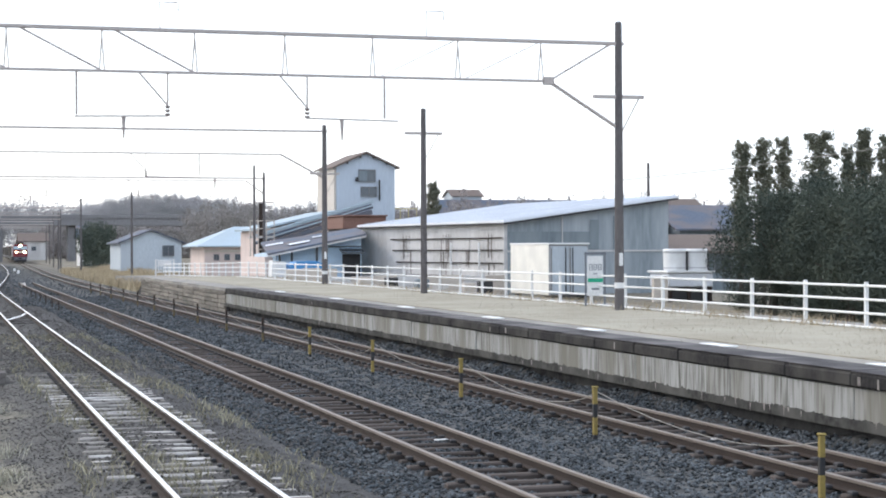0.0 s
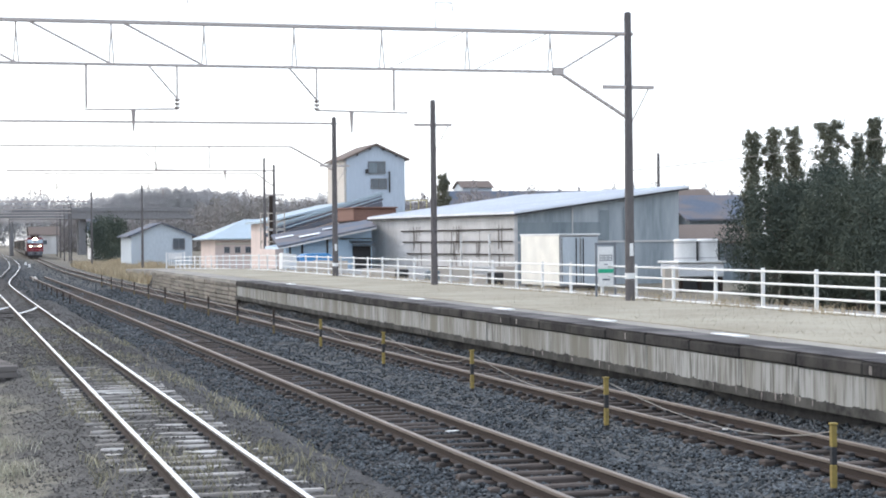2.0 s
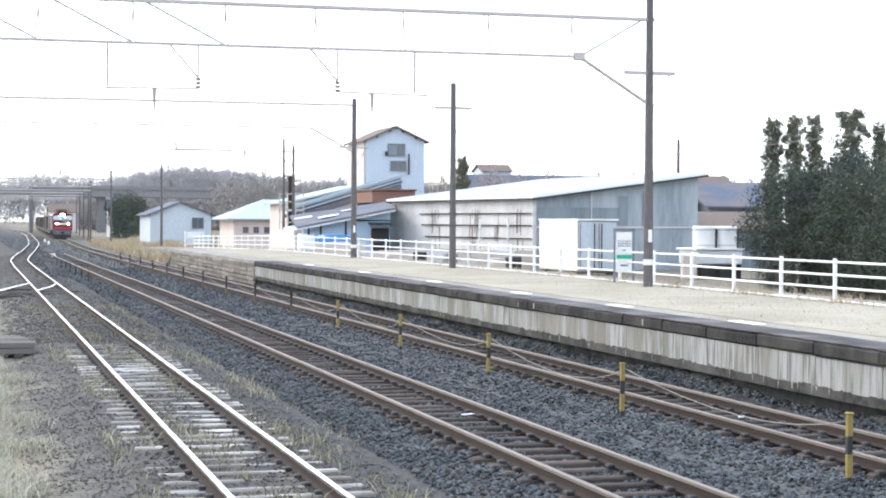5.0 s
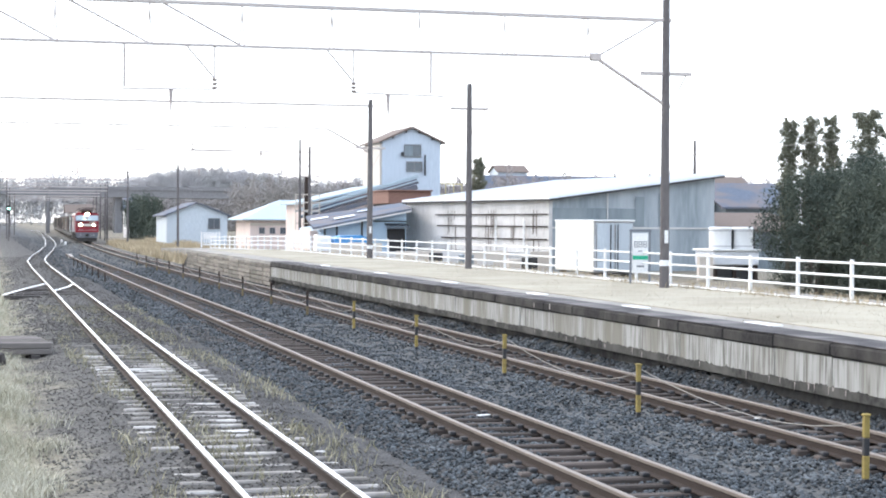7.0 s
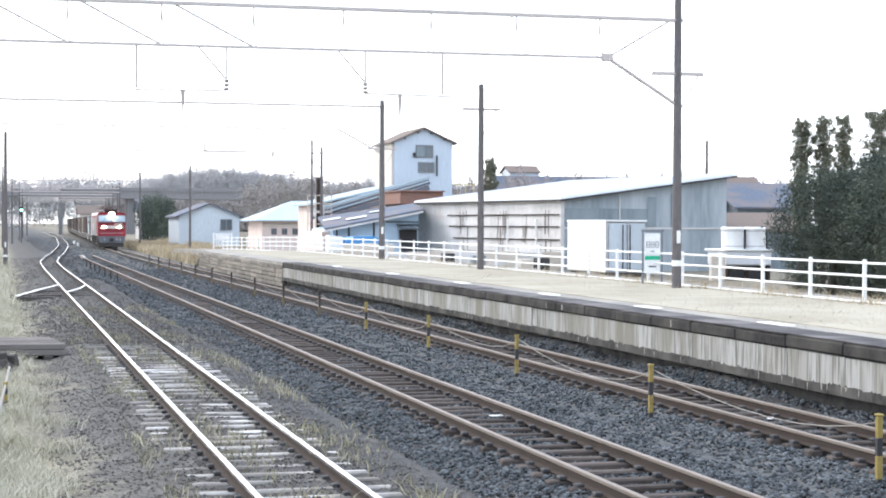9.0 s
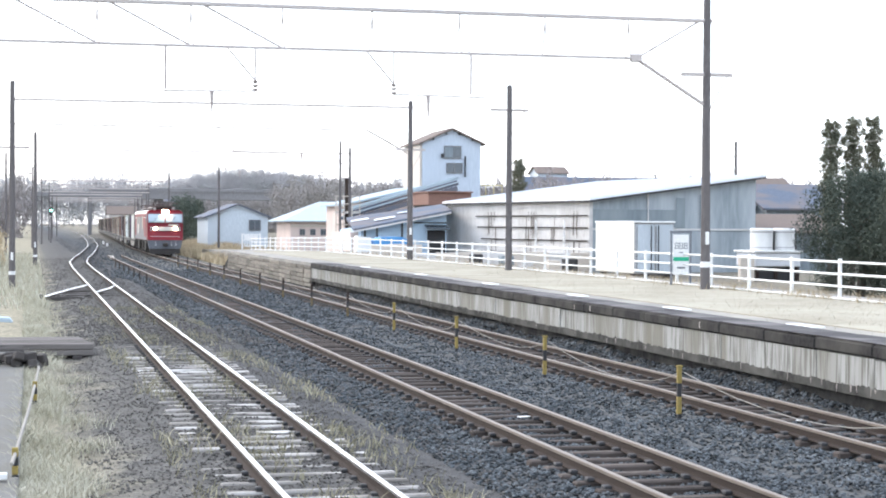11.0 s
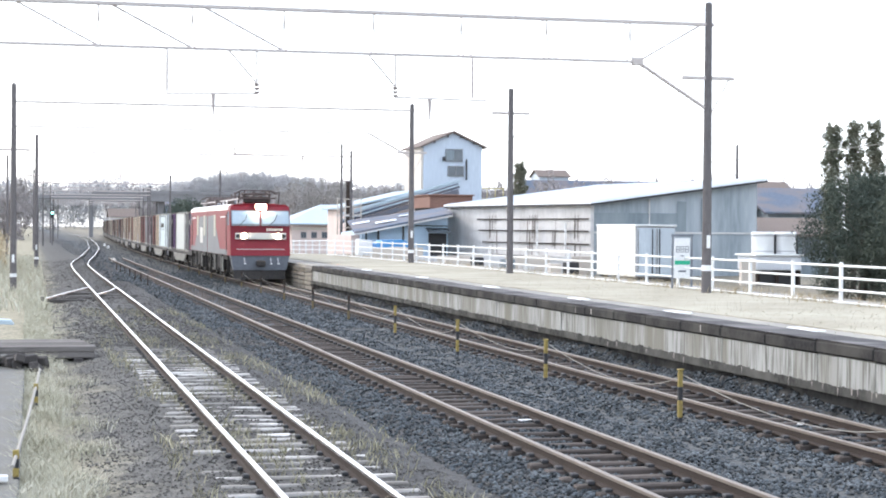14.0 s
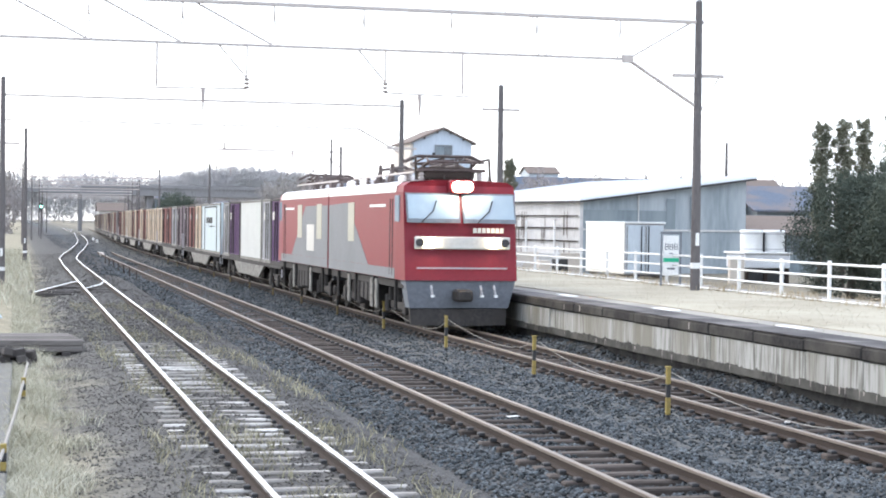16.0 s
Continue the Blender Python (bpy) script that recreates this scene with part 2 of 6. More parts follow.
# ---- mesh helpers ----
class Shape:
    """Gathers vertices and faces of one mesh."""

    def __init__(self):
        self.v, self.f = [], []

    def add(self, vs, fs):
        o = len(self.v)
        self.v += [tuple(p) for p in vs]
        self.f += [tuple(i + o for i in q) for q in fs]
        return self

    def box(self, x0, x1, y0, y1, z0, z1, cut=0.0, m=None):
        """A box, with its edges chamfered by cut."""
        c = min(cut, 0.45 * min(x1 - x0, y1 - y0, z1 - z0))
        if c <= 0:
            vs = [(x, y, z) for z in (z0, z1) for x, y in ((x0, y0), (x1, y0), (x1, y1), (x0, y1))]
            fs = [(3, 2, 1, 0), (4, 5, 6, 7), (0, 1, 5, 4), (1, 2, 6, 5), (2, 3, 7, 6), (3, 0, 4, 7)]
        else:
            ring = [(x0 + c, y0), (x1 - c, y0), (x1, y0 + c), (x1, y1 - c), (x1 - c, y1), (x0 + c, y1), (x0, y1 - c), (x0, y0 + c)]
            inner = [(min(max(x, x0 + c), x1 - c), min(max(y, y0 + c), y1 - c)) for x, y in ring]
            vs = [(x, y, z0) for x, y in inner] + [(x, y, z0 + c) for x, y in ring] + [(x, y, z1 - c) for x, y in ring] + [(x, y, z1) for x, y in inner]
            fs = [tuple(range(7, -1, -1)), tuple(range(24, 32))]
            fs += [(k * 8 + i, k * 8 + (i + 1) % 8, k * 8 + 8 + (i + 1) % 8, k * 8 + 8 + i) for k in range(3) for i in range(8)]
        if m is not None:
            vs = [m @ Vector(p) for p in vs]
        return self.add(vs, fs)

    def tube(self, points, r, n=8, r1=None):
        """A round rod through the points, tapering from r to r1."""
        pts = [Vector(p) for p in points]
        r1 = r if r1 is None else r1
        vs, fs = [], []
        for i, p in enumerate(pts):
            d = (pts[min(i + 1, len(pts) - 1)] - pts[max(i - 1, 0)]).normalized()
            a = d.orthogonal().normalized() if abs(d.z) > 0.9 else d.cross(Vector((0, 0, 1))).normalized()
            b = d.cross(a)
            rr = r + (r1 - r) * i / (len(pts) - 1)
            vs += [p + a * (rr * math.cos(6.28319 * k / n)) + b * (rr * math.sin(6.28319 * k / n)) for k in range(n)]
        for i in range(len(pts) - 1):
            fs += [(i * n + k, i * n + (k + 1) % n, (i + 1) * n + (k + 1) % n, (i + 1) * n + k) for k in range(n)]
        fs += [tuple(range(n - 1, -1, -1)), tuple(range((len(pts) - 1) * n, len(pts) * n))]
        return self.add(vs, fs)

    def prism(self, outline, axis, lo, hi):
        """A polygon of (a, b) pairs drawn out along one axis."""
        put = {"x": lambda a, b, t: (t, a, b), "y": lambda a, b, t: (a, t, b), "z": lambda a, b, t: (a, b, t)}[axis]
        n = len(outline)
        vs = [put(a, b, lo) for a, b in outline] + [put(a, b, hi) for a, b in outline]
        fs = [tuple(range(n - 1, -1, -1)), tuple(range(n, 2 * n))] + [(i, (i + 1) % n, n + (i + 1) % n, n + i) for i in range(n)]
        return self.add(vs, fs)

    def mesh(self, name, material, fix=True):
        me = bpy.data.meshes.new(name)
        me.from_pydata(self.v, [], self.f)
        if fix:
            bm = bmesh.new()
            bm.from_mesh(me)
            bmesh.ops.recalc_face_normals(bm, faces=bm.faces)
            bm.to_mesh(me)
            bm.free()
        me.materials.append(material)
        return me


def part(name, shape, material, parent=None, label="", m=None):
    """One mesh object, under a thing or a part."""
    me = shape.mesh(name, material) if isinstance(shape, Shape) else shape
    ob = new(name, me)
    if parent is not None:
        ob.parent = parent
    if m is not None:
        ob.matrix_basis = m
    if label:
        ob["label"] = label
    return ob


def thing(name, label, category, group="", m=None, kind=""):
    ob = new(name)
    ob.empty_display_size = 0.2
    if m is not None:
        ob.matrix_basis = m
    return tagged(ob, label, category, group, kind)


def raw(name, verts, faces, material):
    """A big mesh straight from arrays of triangles or quads."""
    me = bpy.data.meshes.new(name)
    verts, faces = np.asarray(verts, np.float32), np.asarray(faces, np.int32)
    k = faces.shape[1]
    me.vertices.add(len(verts))
    me.vertices.foreach_set("co", verts.ravel())
    me.loops.add(faces.size)
    me.loops.foreach_set("vertex_index", faces.ravel())
    me.polygons.add(len(faces))
    me.polygons.foreach_set("loop_start", np.arange(0, faces.size, k, dtype=np.int32))
    me.update(calc_edges=True)
    me.materials.append(material)
    return new(name, me)


# ---- the line: straight near the station, then bending gently to the right ----
def bend(y):
    y = np.asarray(y, float)
    r, y0, y1 = 3700.0, 120.0, 216.0
    return np.where(y < y0, 0, np.where(y < y1, (y - y0) ** 2 / (2 * r), (y1 - y0) ** 2 / (2 * r) + (y - y1) * (y1 - y0) / r))


XA, XB, XC = 3.02, 6.7, 10.65


def path_a(y):
    return np.interp(y, (0, 105, 122, 137, 160, 200, 235, 290, 330, 400, 480, 700), (XA, XA, 3.15, 3.75, 4.95, 6.75, 7.9, 9.3, 10.2, 11.2, 11.9, 14.0))


def path_b(y):
    return XB + bend(y)


def path_c(y):
    return XC + bend(y)


# ---- ground ----
def ground_height(x, y):
    """Level ground with the shoulders of the track beds, lower between them."""
    z = np.full(np.broadcast(x, y).shape, -0.32)
    yy = np.minimum(y, 600)
    for centre, top, half in ((path_b(yy), -0.215, 1.6), (path_c(yy), -0.215, 1.5), (path_a(yy), -0.178, 1.3)):
        d = np.abs(x - centre)
        z = np.maximum(z, top - np.clip((d - half) / 0.9, 0, 1) * 0.14)
    z = np.where(x > 19.2, -0.05, z)
    z = np.where((x < 0.4) & (y < 400), np.maximum(z, -0.25), z)
    near = np.clip((160 - y) / 80, 0, 1)
    return z + near * 0.03 * (np.sin(x * 3.1 + y * 1.7) * np.sin(x * 1.3 - y * 2.3) + np.sin(x * 7.7 - y * 5.1) * 0.4)


def ground_material():
    """Grey ballast on the beds, brown cinders beside the siding, dry grass and soil elsewhere."""
    m = bpy.data.materials.new("ground_surface")
    m.use_nodes = True
    n, l = m.node_tree.nodes, m.node_tree.links
    b = n["Principled BSDF"]
    b.inputs["Roughness"].default_value = 0.95
    b.inputs["Specular IOR Level"].default_value = 0.2
    tc = n.new("ShaderNodeTexCoord")
    sep = n.new("ShaderNodeSeparateXYZ")
    l.new(tc.outputs["Object"], sep.inputs[0])
    big, small, cells = n.new("ShaderNodeTexNoise"), n.new("ShaderNodeTexNoise"), n.new("ShaderNodeTexVoronoi")
    big.inputs["Scale"].default_value, big.inputs["Detail"].default_value = 0.55, 5
    small.inputs["Scale"].default_value, small.inputs["Detail"].default_value = 14, 5
    cells.inputs["Scale"].default_value = 17
    for t in (big, small, cells):
        l.new(tc.outputs["Object"], t.inputs["Vector"])
    wob = n.new("ShaderNodeMath")
    wob.operation = "MULTIPLY_ADD"
    l.new(big.outputs[0], wob.inputs[0])
    wob.inputs[1].default_value = 2.4
    l.new(sep.outputs[0], wob.inputs[2])
    band = n.new("ShaderNodeMapRange")
    band.inputs[1].default_value, band.inputs[2].default_value = -4.0, 26.0
    l.new(wob.outputs[0], band.inputs[0])
    ramp = n.new("ShaderNodeValToRGB")
    el = ramp.color_ramp.elements
    stops = [(-4, (0.3, 0.27, 0.2)), (1.5, (0.27, 0.245, 0.18)), (2.5, (0.105, 0.1, 0.092)), (5.2, (0.073, 0.071, 0.07)), (6.6, (0.07, 0.07, 0.071)), (7.4, (0.07, 0.077, 0.084)),
             (12.8, (0.066, 0.071, 0.077)), (13.6, (0.055, 0.053, 0.052)), (19, (0.2, 0.18, 0.14)), (26, (0.24, 0.21, 0.16))]
    for i, (x, c) in enumerate(stops):
        e = el[i] if i < 2 else el.new(0.5)
        e.position = (x + 4) / 30
        e.color = (*c, 1)
    l.new(band.outputs[0], ramp.inputs[0])
    mid = n.new("ShaderNodeTexNoise")
    mid.inputs["Scale"].default_value, mid.inputs["Detail"].default_value = 3.2, 6
    l.new(tc.outputs["Object"], mid.inputs["Vector"])
    both = n.new("ShaderNodeMath")
    both.operation = "MULTIPLY_ADD"
    l.new(mid.outputs[0], both.inputs[0])
    both.inputs[1].default_value = 0.9
    l.new(small.outputs[0], both.inputs[2])
    val = n.new("ShaderNodeMapRange")
    val.inputs[1].default_value, val.inputs[2].default_value = 0.68, 1.22
    val.inputs[3].default_value, val.inputs[4].default_value = 0.55, 1.3
    l.new(both.outputs[0], val.inputs[0])
    hs = n.new("ShaderNodeHueSaturation")
    l.new(val.outputs[0], hs.inputs["Value"])
    l.new(ramp.outputs[0], hs.inputs["Color"])
    l.new(hs.outputs[0], b.inputs["Base Color"])
    bp = n.new("ShaderNodeBump")
    bp.inputs["Strength"].default_value, bp.inputs["Distance"].default_value = 0.7, 0.04
    l.new(cells.outputs[0], bp.inputs["Height"])
    l.new(bp.outputs[0], b.inputs["Normal"])
    return m


def build_ground():
    xs = np.concatenate([[-2500, -900, -300, -100, -40, -20, -10], np.arange(-6, 22, 0.28), [24, 30, 45, 80, 200, 600, 1500, 2500]])
    ys = np.concatenate([[-300, -60, -10, 0, 6], np.arange(10, 60, 0.35), np.arange(60, 170, 1.5), np.arange(170, 620, 8), [700, 900, 1400, 2200, 3500]])
    gx, gy = np.meshgrid(xs, ys)
    z = ground_height(gx, gy)
    v = np.stack([gx, gy, z], -1).reshape(-1, 3)
    nx, ny = len(xs), len(ys)
    i = (np.arange(ny - 1)[:, None] * nx + np.arange(nx - 1)[None]).ravel()
    f = np.stack([i, i + 1, i + nx + 1, i + nx], -1)
    tagged(raw("ground", v, f, ground_material()), "grey ballast and cinders with dry winter grass", "ground", kind="structure")


def scatter_stones(name, label, count, xr, yr, size, material, seed, height=None, thin=1.0):
    """Loose angular stones lying on the ground."""
    g = np.random.default_rng(seed)
    u = g.random(count)
    y = yr[0] * (yr[1] / yr[0]) ** (u ** thin)
    x = g.uniform(xr[0], xr[1], count)
    s = size * g.uniform(0.5, 1.3, count)
    base = np.array([(1, 0, 0), (-1, 0, 0), (0, 1, 0), (0, -1, 0), (0, 0, 0.75), (0, 0, -0.6)], float)
    tri = np.array([(0, 2, 4), (2, 1, 4), (1, 3, 4), (3, 0, 4), (2, 0, 5), (1, 2, 5), (3, 1, 5), (0, 3, 5)])
    v = base[None] * s[:, None, None] * g.uniform(0.6, 1.2, (count, 6, 1))
    a, b = g.uniform(0, 6.28, count), g.uniform(-0.6, 0.6, count)
    ca, sa, cb, sb = np.cos(a), np.sin(a), np.cos(b), np.sin(b)
    y1 = v[..., 1] * cb[:, None] - v[..., 2] * sb[:, None]
    z1 = v[..., 1] * sb[:, None] + v[..., 2] * cb[:, None]
    v = np.stack([v[..., 0] * ca[:, None] - y1 * sa[:, None], v[..., 0] * sa[:, None] + y1 * ca[:, None], z1], -1)
    v += np.stack([x, y, (height or ground_height)(x, y) + 0.25 * s], -1)[:, None]
    f = tri[None] + (np.arange(count) * 6)[:, None, None]
    return tagged(raw(name, v.reshape(-1, 3), f.reshape(-1, 3), material), label, "ballast", kind="stuff")


def blades(name, label, x, y, z, height, width, material, seed, lean=0.5, category="grass"):
    """Thin tapered blades standing at the given feet."""
    g = np.random.default_rng(seed)
    k = len(x)
    h = height * g.uniform(0.45, 1.2, k)
    a = g.uniform(0, 6.28, k)
    w = width * g.uniform(0.6, 1.3, k)
    lx, ly = g.normal(0, lean, k) * h, g.normal(0, lean, k) * h
    foot = np.stack([x, y, z], -1)
    side = np.stack([np.cos(a) * w, np.sin(a) * w, np.zeros(k)], -1)
    mid = foot + np.stack([lx * 0.35, ly * 0.35, h * 0.6], -1)
    tip = foot + np.stack([lx, ly, h], -1)
    v = np.stack([foot - side, foot + side, mid + side * 0.7, mid - side * 0.7, tip], 1)
    o = (np.arange(k) * 5)[:, None]
    f = np.concatenate([o + np.array([[0, 1, 2]]), o + np.array([[0, 2, 3]]), o + np.array([[3, 2, 4]])])
    return tagged(raw(name, v.reshape(-1, 3), f, material), label, category, kind="stuff")


def leaves(name, centres, radius, per, size, material, seed, flat=1.0):
    """A crown of many small leaf sprays about the given clump centres."""
    g = np.random.default_rng(seed)
    c = np.repeat(np.asarray(centres, float), per, 0)
    rad = np.repeat(np.broadcast_to(np.asarray(radius, float), (len(centres),)), per)
    d = g.normal(size=c.shape)
    d /= np.linalg.norm(d, axis=1)[:, None]
    p = c + d * (rad * g.uniform(0.55, 1.08, len(c)))[:, None] * np.array([1, 1, flat])
    u = g.normal(size=c.shape)
    u /= np.linalg.norm(u, axis=1)[:, None]
    w = np.cross(u, d + 0.3 * g.normal(size=c.shape))
    w /= np.linalg.norm(w, axis=1)[:, None] + 1e-6
    s = (size * g.uniform(0.5, 1.3, len(c)))[:, None]
    v = np.stack([p - u * s, p + w * s * 0.5, p + u * s, p - w * s * 0.5], 1).reshape(-1, 3)
    f = np.arange(len(v)).reshape(-1, 4)
    return raw(name, v, f, material)


# ---- tracks ----
def rail_shape(path, off, ys, head):
    """A rail swept along the line: the head alone, or the web and foot."""
    if head:
        sec = [(-0.033, -0.04), (0.033, -0.04), (0.034, -0.008), (0.024, 0.0), (-0.024, 0.0), (-0.034, -0.008)]
    else:
        sec = [(-0.064, -0.153), (0.064, -0.153), (0.064, -0.14), (0.014, -0.118), (0.012, -0.045), (0.03, -0.039), (-0.03, -0.039), (-0.012, -0.045), (-0.014, -0.118), (-0.064, -0.14)]
    s = Shape()
    k = len(sec)
    vs = [(float(path(y)) + off + a, y, b) for y in ys for a, b in sec]
    fs = [(i * k + j, i * k + (j + 1) % k, (i + 1) * k + (j + 1) % k, (i + 1) * k + j) for i in range(len(ys) - 1) for j in range(k)]
    return s.add(vs, fs)


def build_track(path, label, head_mat, sleeper_mat, y0, y1, pitch, last, half, seed):
    rnd = random.Random(seed)
    t = thing("railway_track", label, "railway track", "tracks of the station")
    ys = [y0 + i * 4 for i in range(int((y1 - y0) / 4) + 1)]
    for off in (-0.566, 0.566):
        r = part("rail", rail_shape(path, off, ys, False), RUST, t, "rust-brown web and foot")
        part("rail_head", rail_shape(path, off, ys, True), head_mat, r, "worn bright running surface")
    wide = 0.068 if sleeper_mat is SLEEPER_OLD else 0.09
    mesh = Shape().box(-half, half, -wide, wide, -0.29, -0.155, 0.02).mesh("sleeper", sleeper_mat)
    clip, wc = Shape(), 0.038 if sleeper_mat is SLEEPER_OLD else 0.046
    y, k = y0 + 0.3, 0
    while y < last:
        x = float(path(y))
        ob = new("sleeper", mesh)
        ob.parent = t
        ob.location = (x + rnd.uniform(-0.05, 0.05), y + rnd.uniform(-0.03, 0.03), rnd.uniform(-0.016, 0.006) if sleeper_mat is SLEEPER_OLD else rnd.uniform(-0.012, 0.004))
        ob.rotation_euler = (0, rnd.uniform(-0.008, 0.008), rnd.uniform(-0.03, 0.03))
        if y < 75:
            for c in (-0.566, 0.566):
                for s in (-1, 1):
                    xx = x + c + s * 0.095
                    clip.box(xx - wc, xx + wc, y - wc * 1.4, y + wc * 1.4, -0.165, -0.115, 0.012)
        y += pitch
    part("rail_fastener", clip, DARK, t, "dark rail chairs along both rails")["kind"] = "stuff"
    return t


def build_crossing():
    """Pale boards laid beside the rails where the middle track runs out of sight."""
    c = thing("crossing_board", "pale weathered boards beside the middle track", "boards", m=pose(5.75, 139, 0, 0, 0, -2))
    for k in range(2):
        part("board", Shape().box(0.3 + k * 0.2, 0.46 + k * 0.2, 0, 11, -0.2, -0.06, 0.01), SLEEPER_OLD, c)


def build_litter():
    for x, y, z, a, label in ((7.02, 24.6, -0.15, 20, "small white plate lying on a sleeper"), (4.62, 17.0, -0.26, -35, "scrap of white paper on the ballast"), (10.9, 23.6, -0.17, 60, "pale tag lying between the rails")):
        s = thing("scrap", label, "scrap", m=pose(x, y, z + 0.02, 0, 0, a))
        part("sheet", Shape().box(-0.1, 0.1, -0.04, 0.04, 0, 0.015, 0.004), WALL_GREY if x > 10 else WHITE, s)
    for x, y in ((9.7, 244), (9.2, 220)):
        m = thing("marker_stone", "small white trackside marker stone", "marker stone", "white marker stones", pose(x, y, -0.32))
        part("stone", Shape().box(-0.14, 0.14, -0.14, 0.14, 0, 0.5, 0.06), WHITE, m)


def build_switch():
    """The turnout's throw bar and frog beside the siding."""
    t = thing("point_rod", "rusty steel turnout rods crossing under the siding rails", "turnout rod")
    part("rod", Shape().tube([(0.5, 67.0, -0.1), (1.4, 72.5, -0.08), (2.38, 77.0, -0.03)], 0.045), RAILHEAD, t)
    part("rod", Shape().tube([(2.5, 70.5, -0.08), (3.2, 74.0, -0.06), (3.5, 76.5, -0.03)], 0.045), RAILHEAD, t)
    for x0, x1, y in ((0.7, 2.2, 71.0), (0.5, 1.9, 67.6), (1.6, 2.9, 75.2), (2.7, 4.2, 71.6), (2.6, 3.9, 69.4)):
        part("timber", Shape().box(x0, x1, y, y + 0.35, -0.28, -0.13, 0.02), DARKWOOD, t)
    part("timber", Shape().box(0.3, 2.3, 69.4, 69.9, -0.3, -0.12, 0.03), DARKWOOD, t)
    part("timber", Shape().box(1.2, 2.6, 73.4, 73.9, -0.3, -0.1, 0.03), DARKWOOD, t)


# ---- platform ----
ZP, XE = 0.92, 12.3


def bank_height(x, y):
    """The slope of spoil against the platform wall."""
    return np.maximum(np.interp(x, (11.6, 11.9, 12.18, 12.36, 12.47), (-0.36, -0.34, -0.2, -0.1, -0.04)) + 0.07 * np.sin(y * 0.7), ground_height(x, y))


def build_platform():
    rnd = random.Random(5)
    p = tagged(new("platform"), "worn station platform with stained concrete edge wall", "platform", kind="structure")
    part("top", Shape().box(12.34, 20.3, 8, 112, 0.3, ZP, 0.0), PAVE, p, "worn grey platform surface")
    part("footing", Shape().box(12.46, 12.9, 8, 78, -0.45, 0.299, 0.03), CONC_DARK, p, "dark footing course")
    bank = Shape()
    n = 300
    vs = []
    for i in range(n):
        yy = 8 + i * 70 / (n - 1)
        a, b, c = rnd.uniform(-0.05, 0.05), rnd.uniform(-0.05, 0.05), 0.09 * math.sin(yy * 0.7) + rnd.uniform(-0.05, 0.05)
        vs += [(11.9 + a, yy, -0.36), (12.18 + b, yy, -0.2 + b), (12.36 + a * 0.5, yy, -0.1 + c), (12.47, yy, -0.04 + c)]
    part("soil_bank", bank.add(vs, [(i * 4 + q, i * 4 + q + 1, i * 4 + q + 5, i * 4 + q + 4) for i in range(n - 1) for q in range(3)]), SOIL, p, "dark soil banked at the footing")
    y = 8.0
    panel = Shape().box(-0.1, 0.04, 0.006, 1.994, 0.22, 0.695, 0.008).mesh("wall_panel", CONC)
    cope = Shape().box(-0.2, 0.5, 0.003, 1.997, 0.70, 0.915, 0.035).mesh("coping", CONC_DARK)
    edge = Shape().box(-0.19, 0.62, 0.003, 1.997, 0.917, 0.936, 0.006).mesh("edge_strip", EDGE)
    while y < 77:
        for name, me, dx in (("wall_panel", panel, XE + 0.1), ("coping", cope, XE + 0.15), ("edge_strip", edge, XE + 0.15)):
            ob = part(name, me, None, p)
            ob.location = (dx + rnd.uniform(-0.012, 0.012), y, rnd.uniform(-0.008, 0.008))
        y += 2.0
    # black moss creeping up the foot of the wall with a ragged edge
    yy = 8.0
    while yy < 77:
        n, vs = 110, []
        h, edge_h = 0.0, []
        for i in range(n + 1):
            h = 0.8 * h + rnd.gauss(0, 0.006)
            drip = rnd.choice((0, 0, 0, 0, 0, 0, 0.008, -0.008, 0.015, 0.03 * rnd.random()))
            edge_h.append(min(0.42, max(0.225, 0.24 + h + drip)))
        for i in range(n + 1):
            y = yy + i * 4.0 / n
            vs += [(12.278, y, 0.1), (12.278, y, edge_h[i]), (12.3, y, edge_h[i] + 0.004)]
        part("moss_stain", Shape().add(vs, [(i * 3 + q, i * 3 + 3 + q, i * 3 + 4 + q, i * 3 + 1 + q) for i in range(n) for q in range(2)]), MOSS, p, "black mossy stain with a ragged edge")
        yy += 4.0
    # pale runs of lime on the dark coping
    for i in range(8):
        y = 15 * (70 / 15) ** rnd.random()
        w = rnd.uniform(0.03, 0.09)
        part("lime_run", Shape().box(12.236, 12.245, y, y + w, 0.71 + rnd.uniform(0, 0.05), 0.8 + rnd.uniform(0, 0.08), 0.002), STREAK, p)
    # pale lime drips over the dark footing
    for i in range(46):
        y = 14 * (74 / 14) ** rnd.random()
        w, z = rnd.uniform(0.02, 0.07), rnd.uniform(0.2, 0.26)
        part("lime_drip", Shape().add([(12.272, y, z), (12.272, y + w, z + 0.02), (12.272, y + w * 0.7, z - rnd.uniform(0.05, 0.2)), (12.272, y + w * 0.2, z - rnd.uniform(0.03, 0.12))], [(0, 1, 2, 3)]), STREAK, p)
    part("grass_bed", Shape().box(13.75, 18.9, 8, 112, ZP, ZP + 0.02), THATCH, p, "matted dry grass")
    # old timber faced end
    for i in range(17):
        yy = 78.2 + i * 2.0
        for k in range(-1, 4):
            ob = part("plank", Shape().box(XE - 0.05, XE + 0.06, yy, yy + 1.96, 0.02 + k * 0.2, 0.19 + k * 0.2, 0.015), PLANK, p)
            ob.location.x = rnd.uniform(-0.03, 0.03)
        part("support_post", Shape().box(XE + 0.06, XE + 0.22, yy - 0.08, yy + 0.08, -0.3, 0.84, 0.01), DARKWOOD, p)
    part("ramp", Shape().prism([(112, -0.3), (112, 0.8), (116, -0.3)], "x", 12.4, 14.2), SOIL, p, "dark earth end slope")
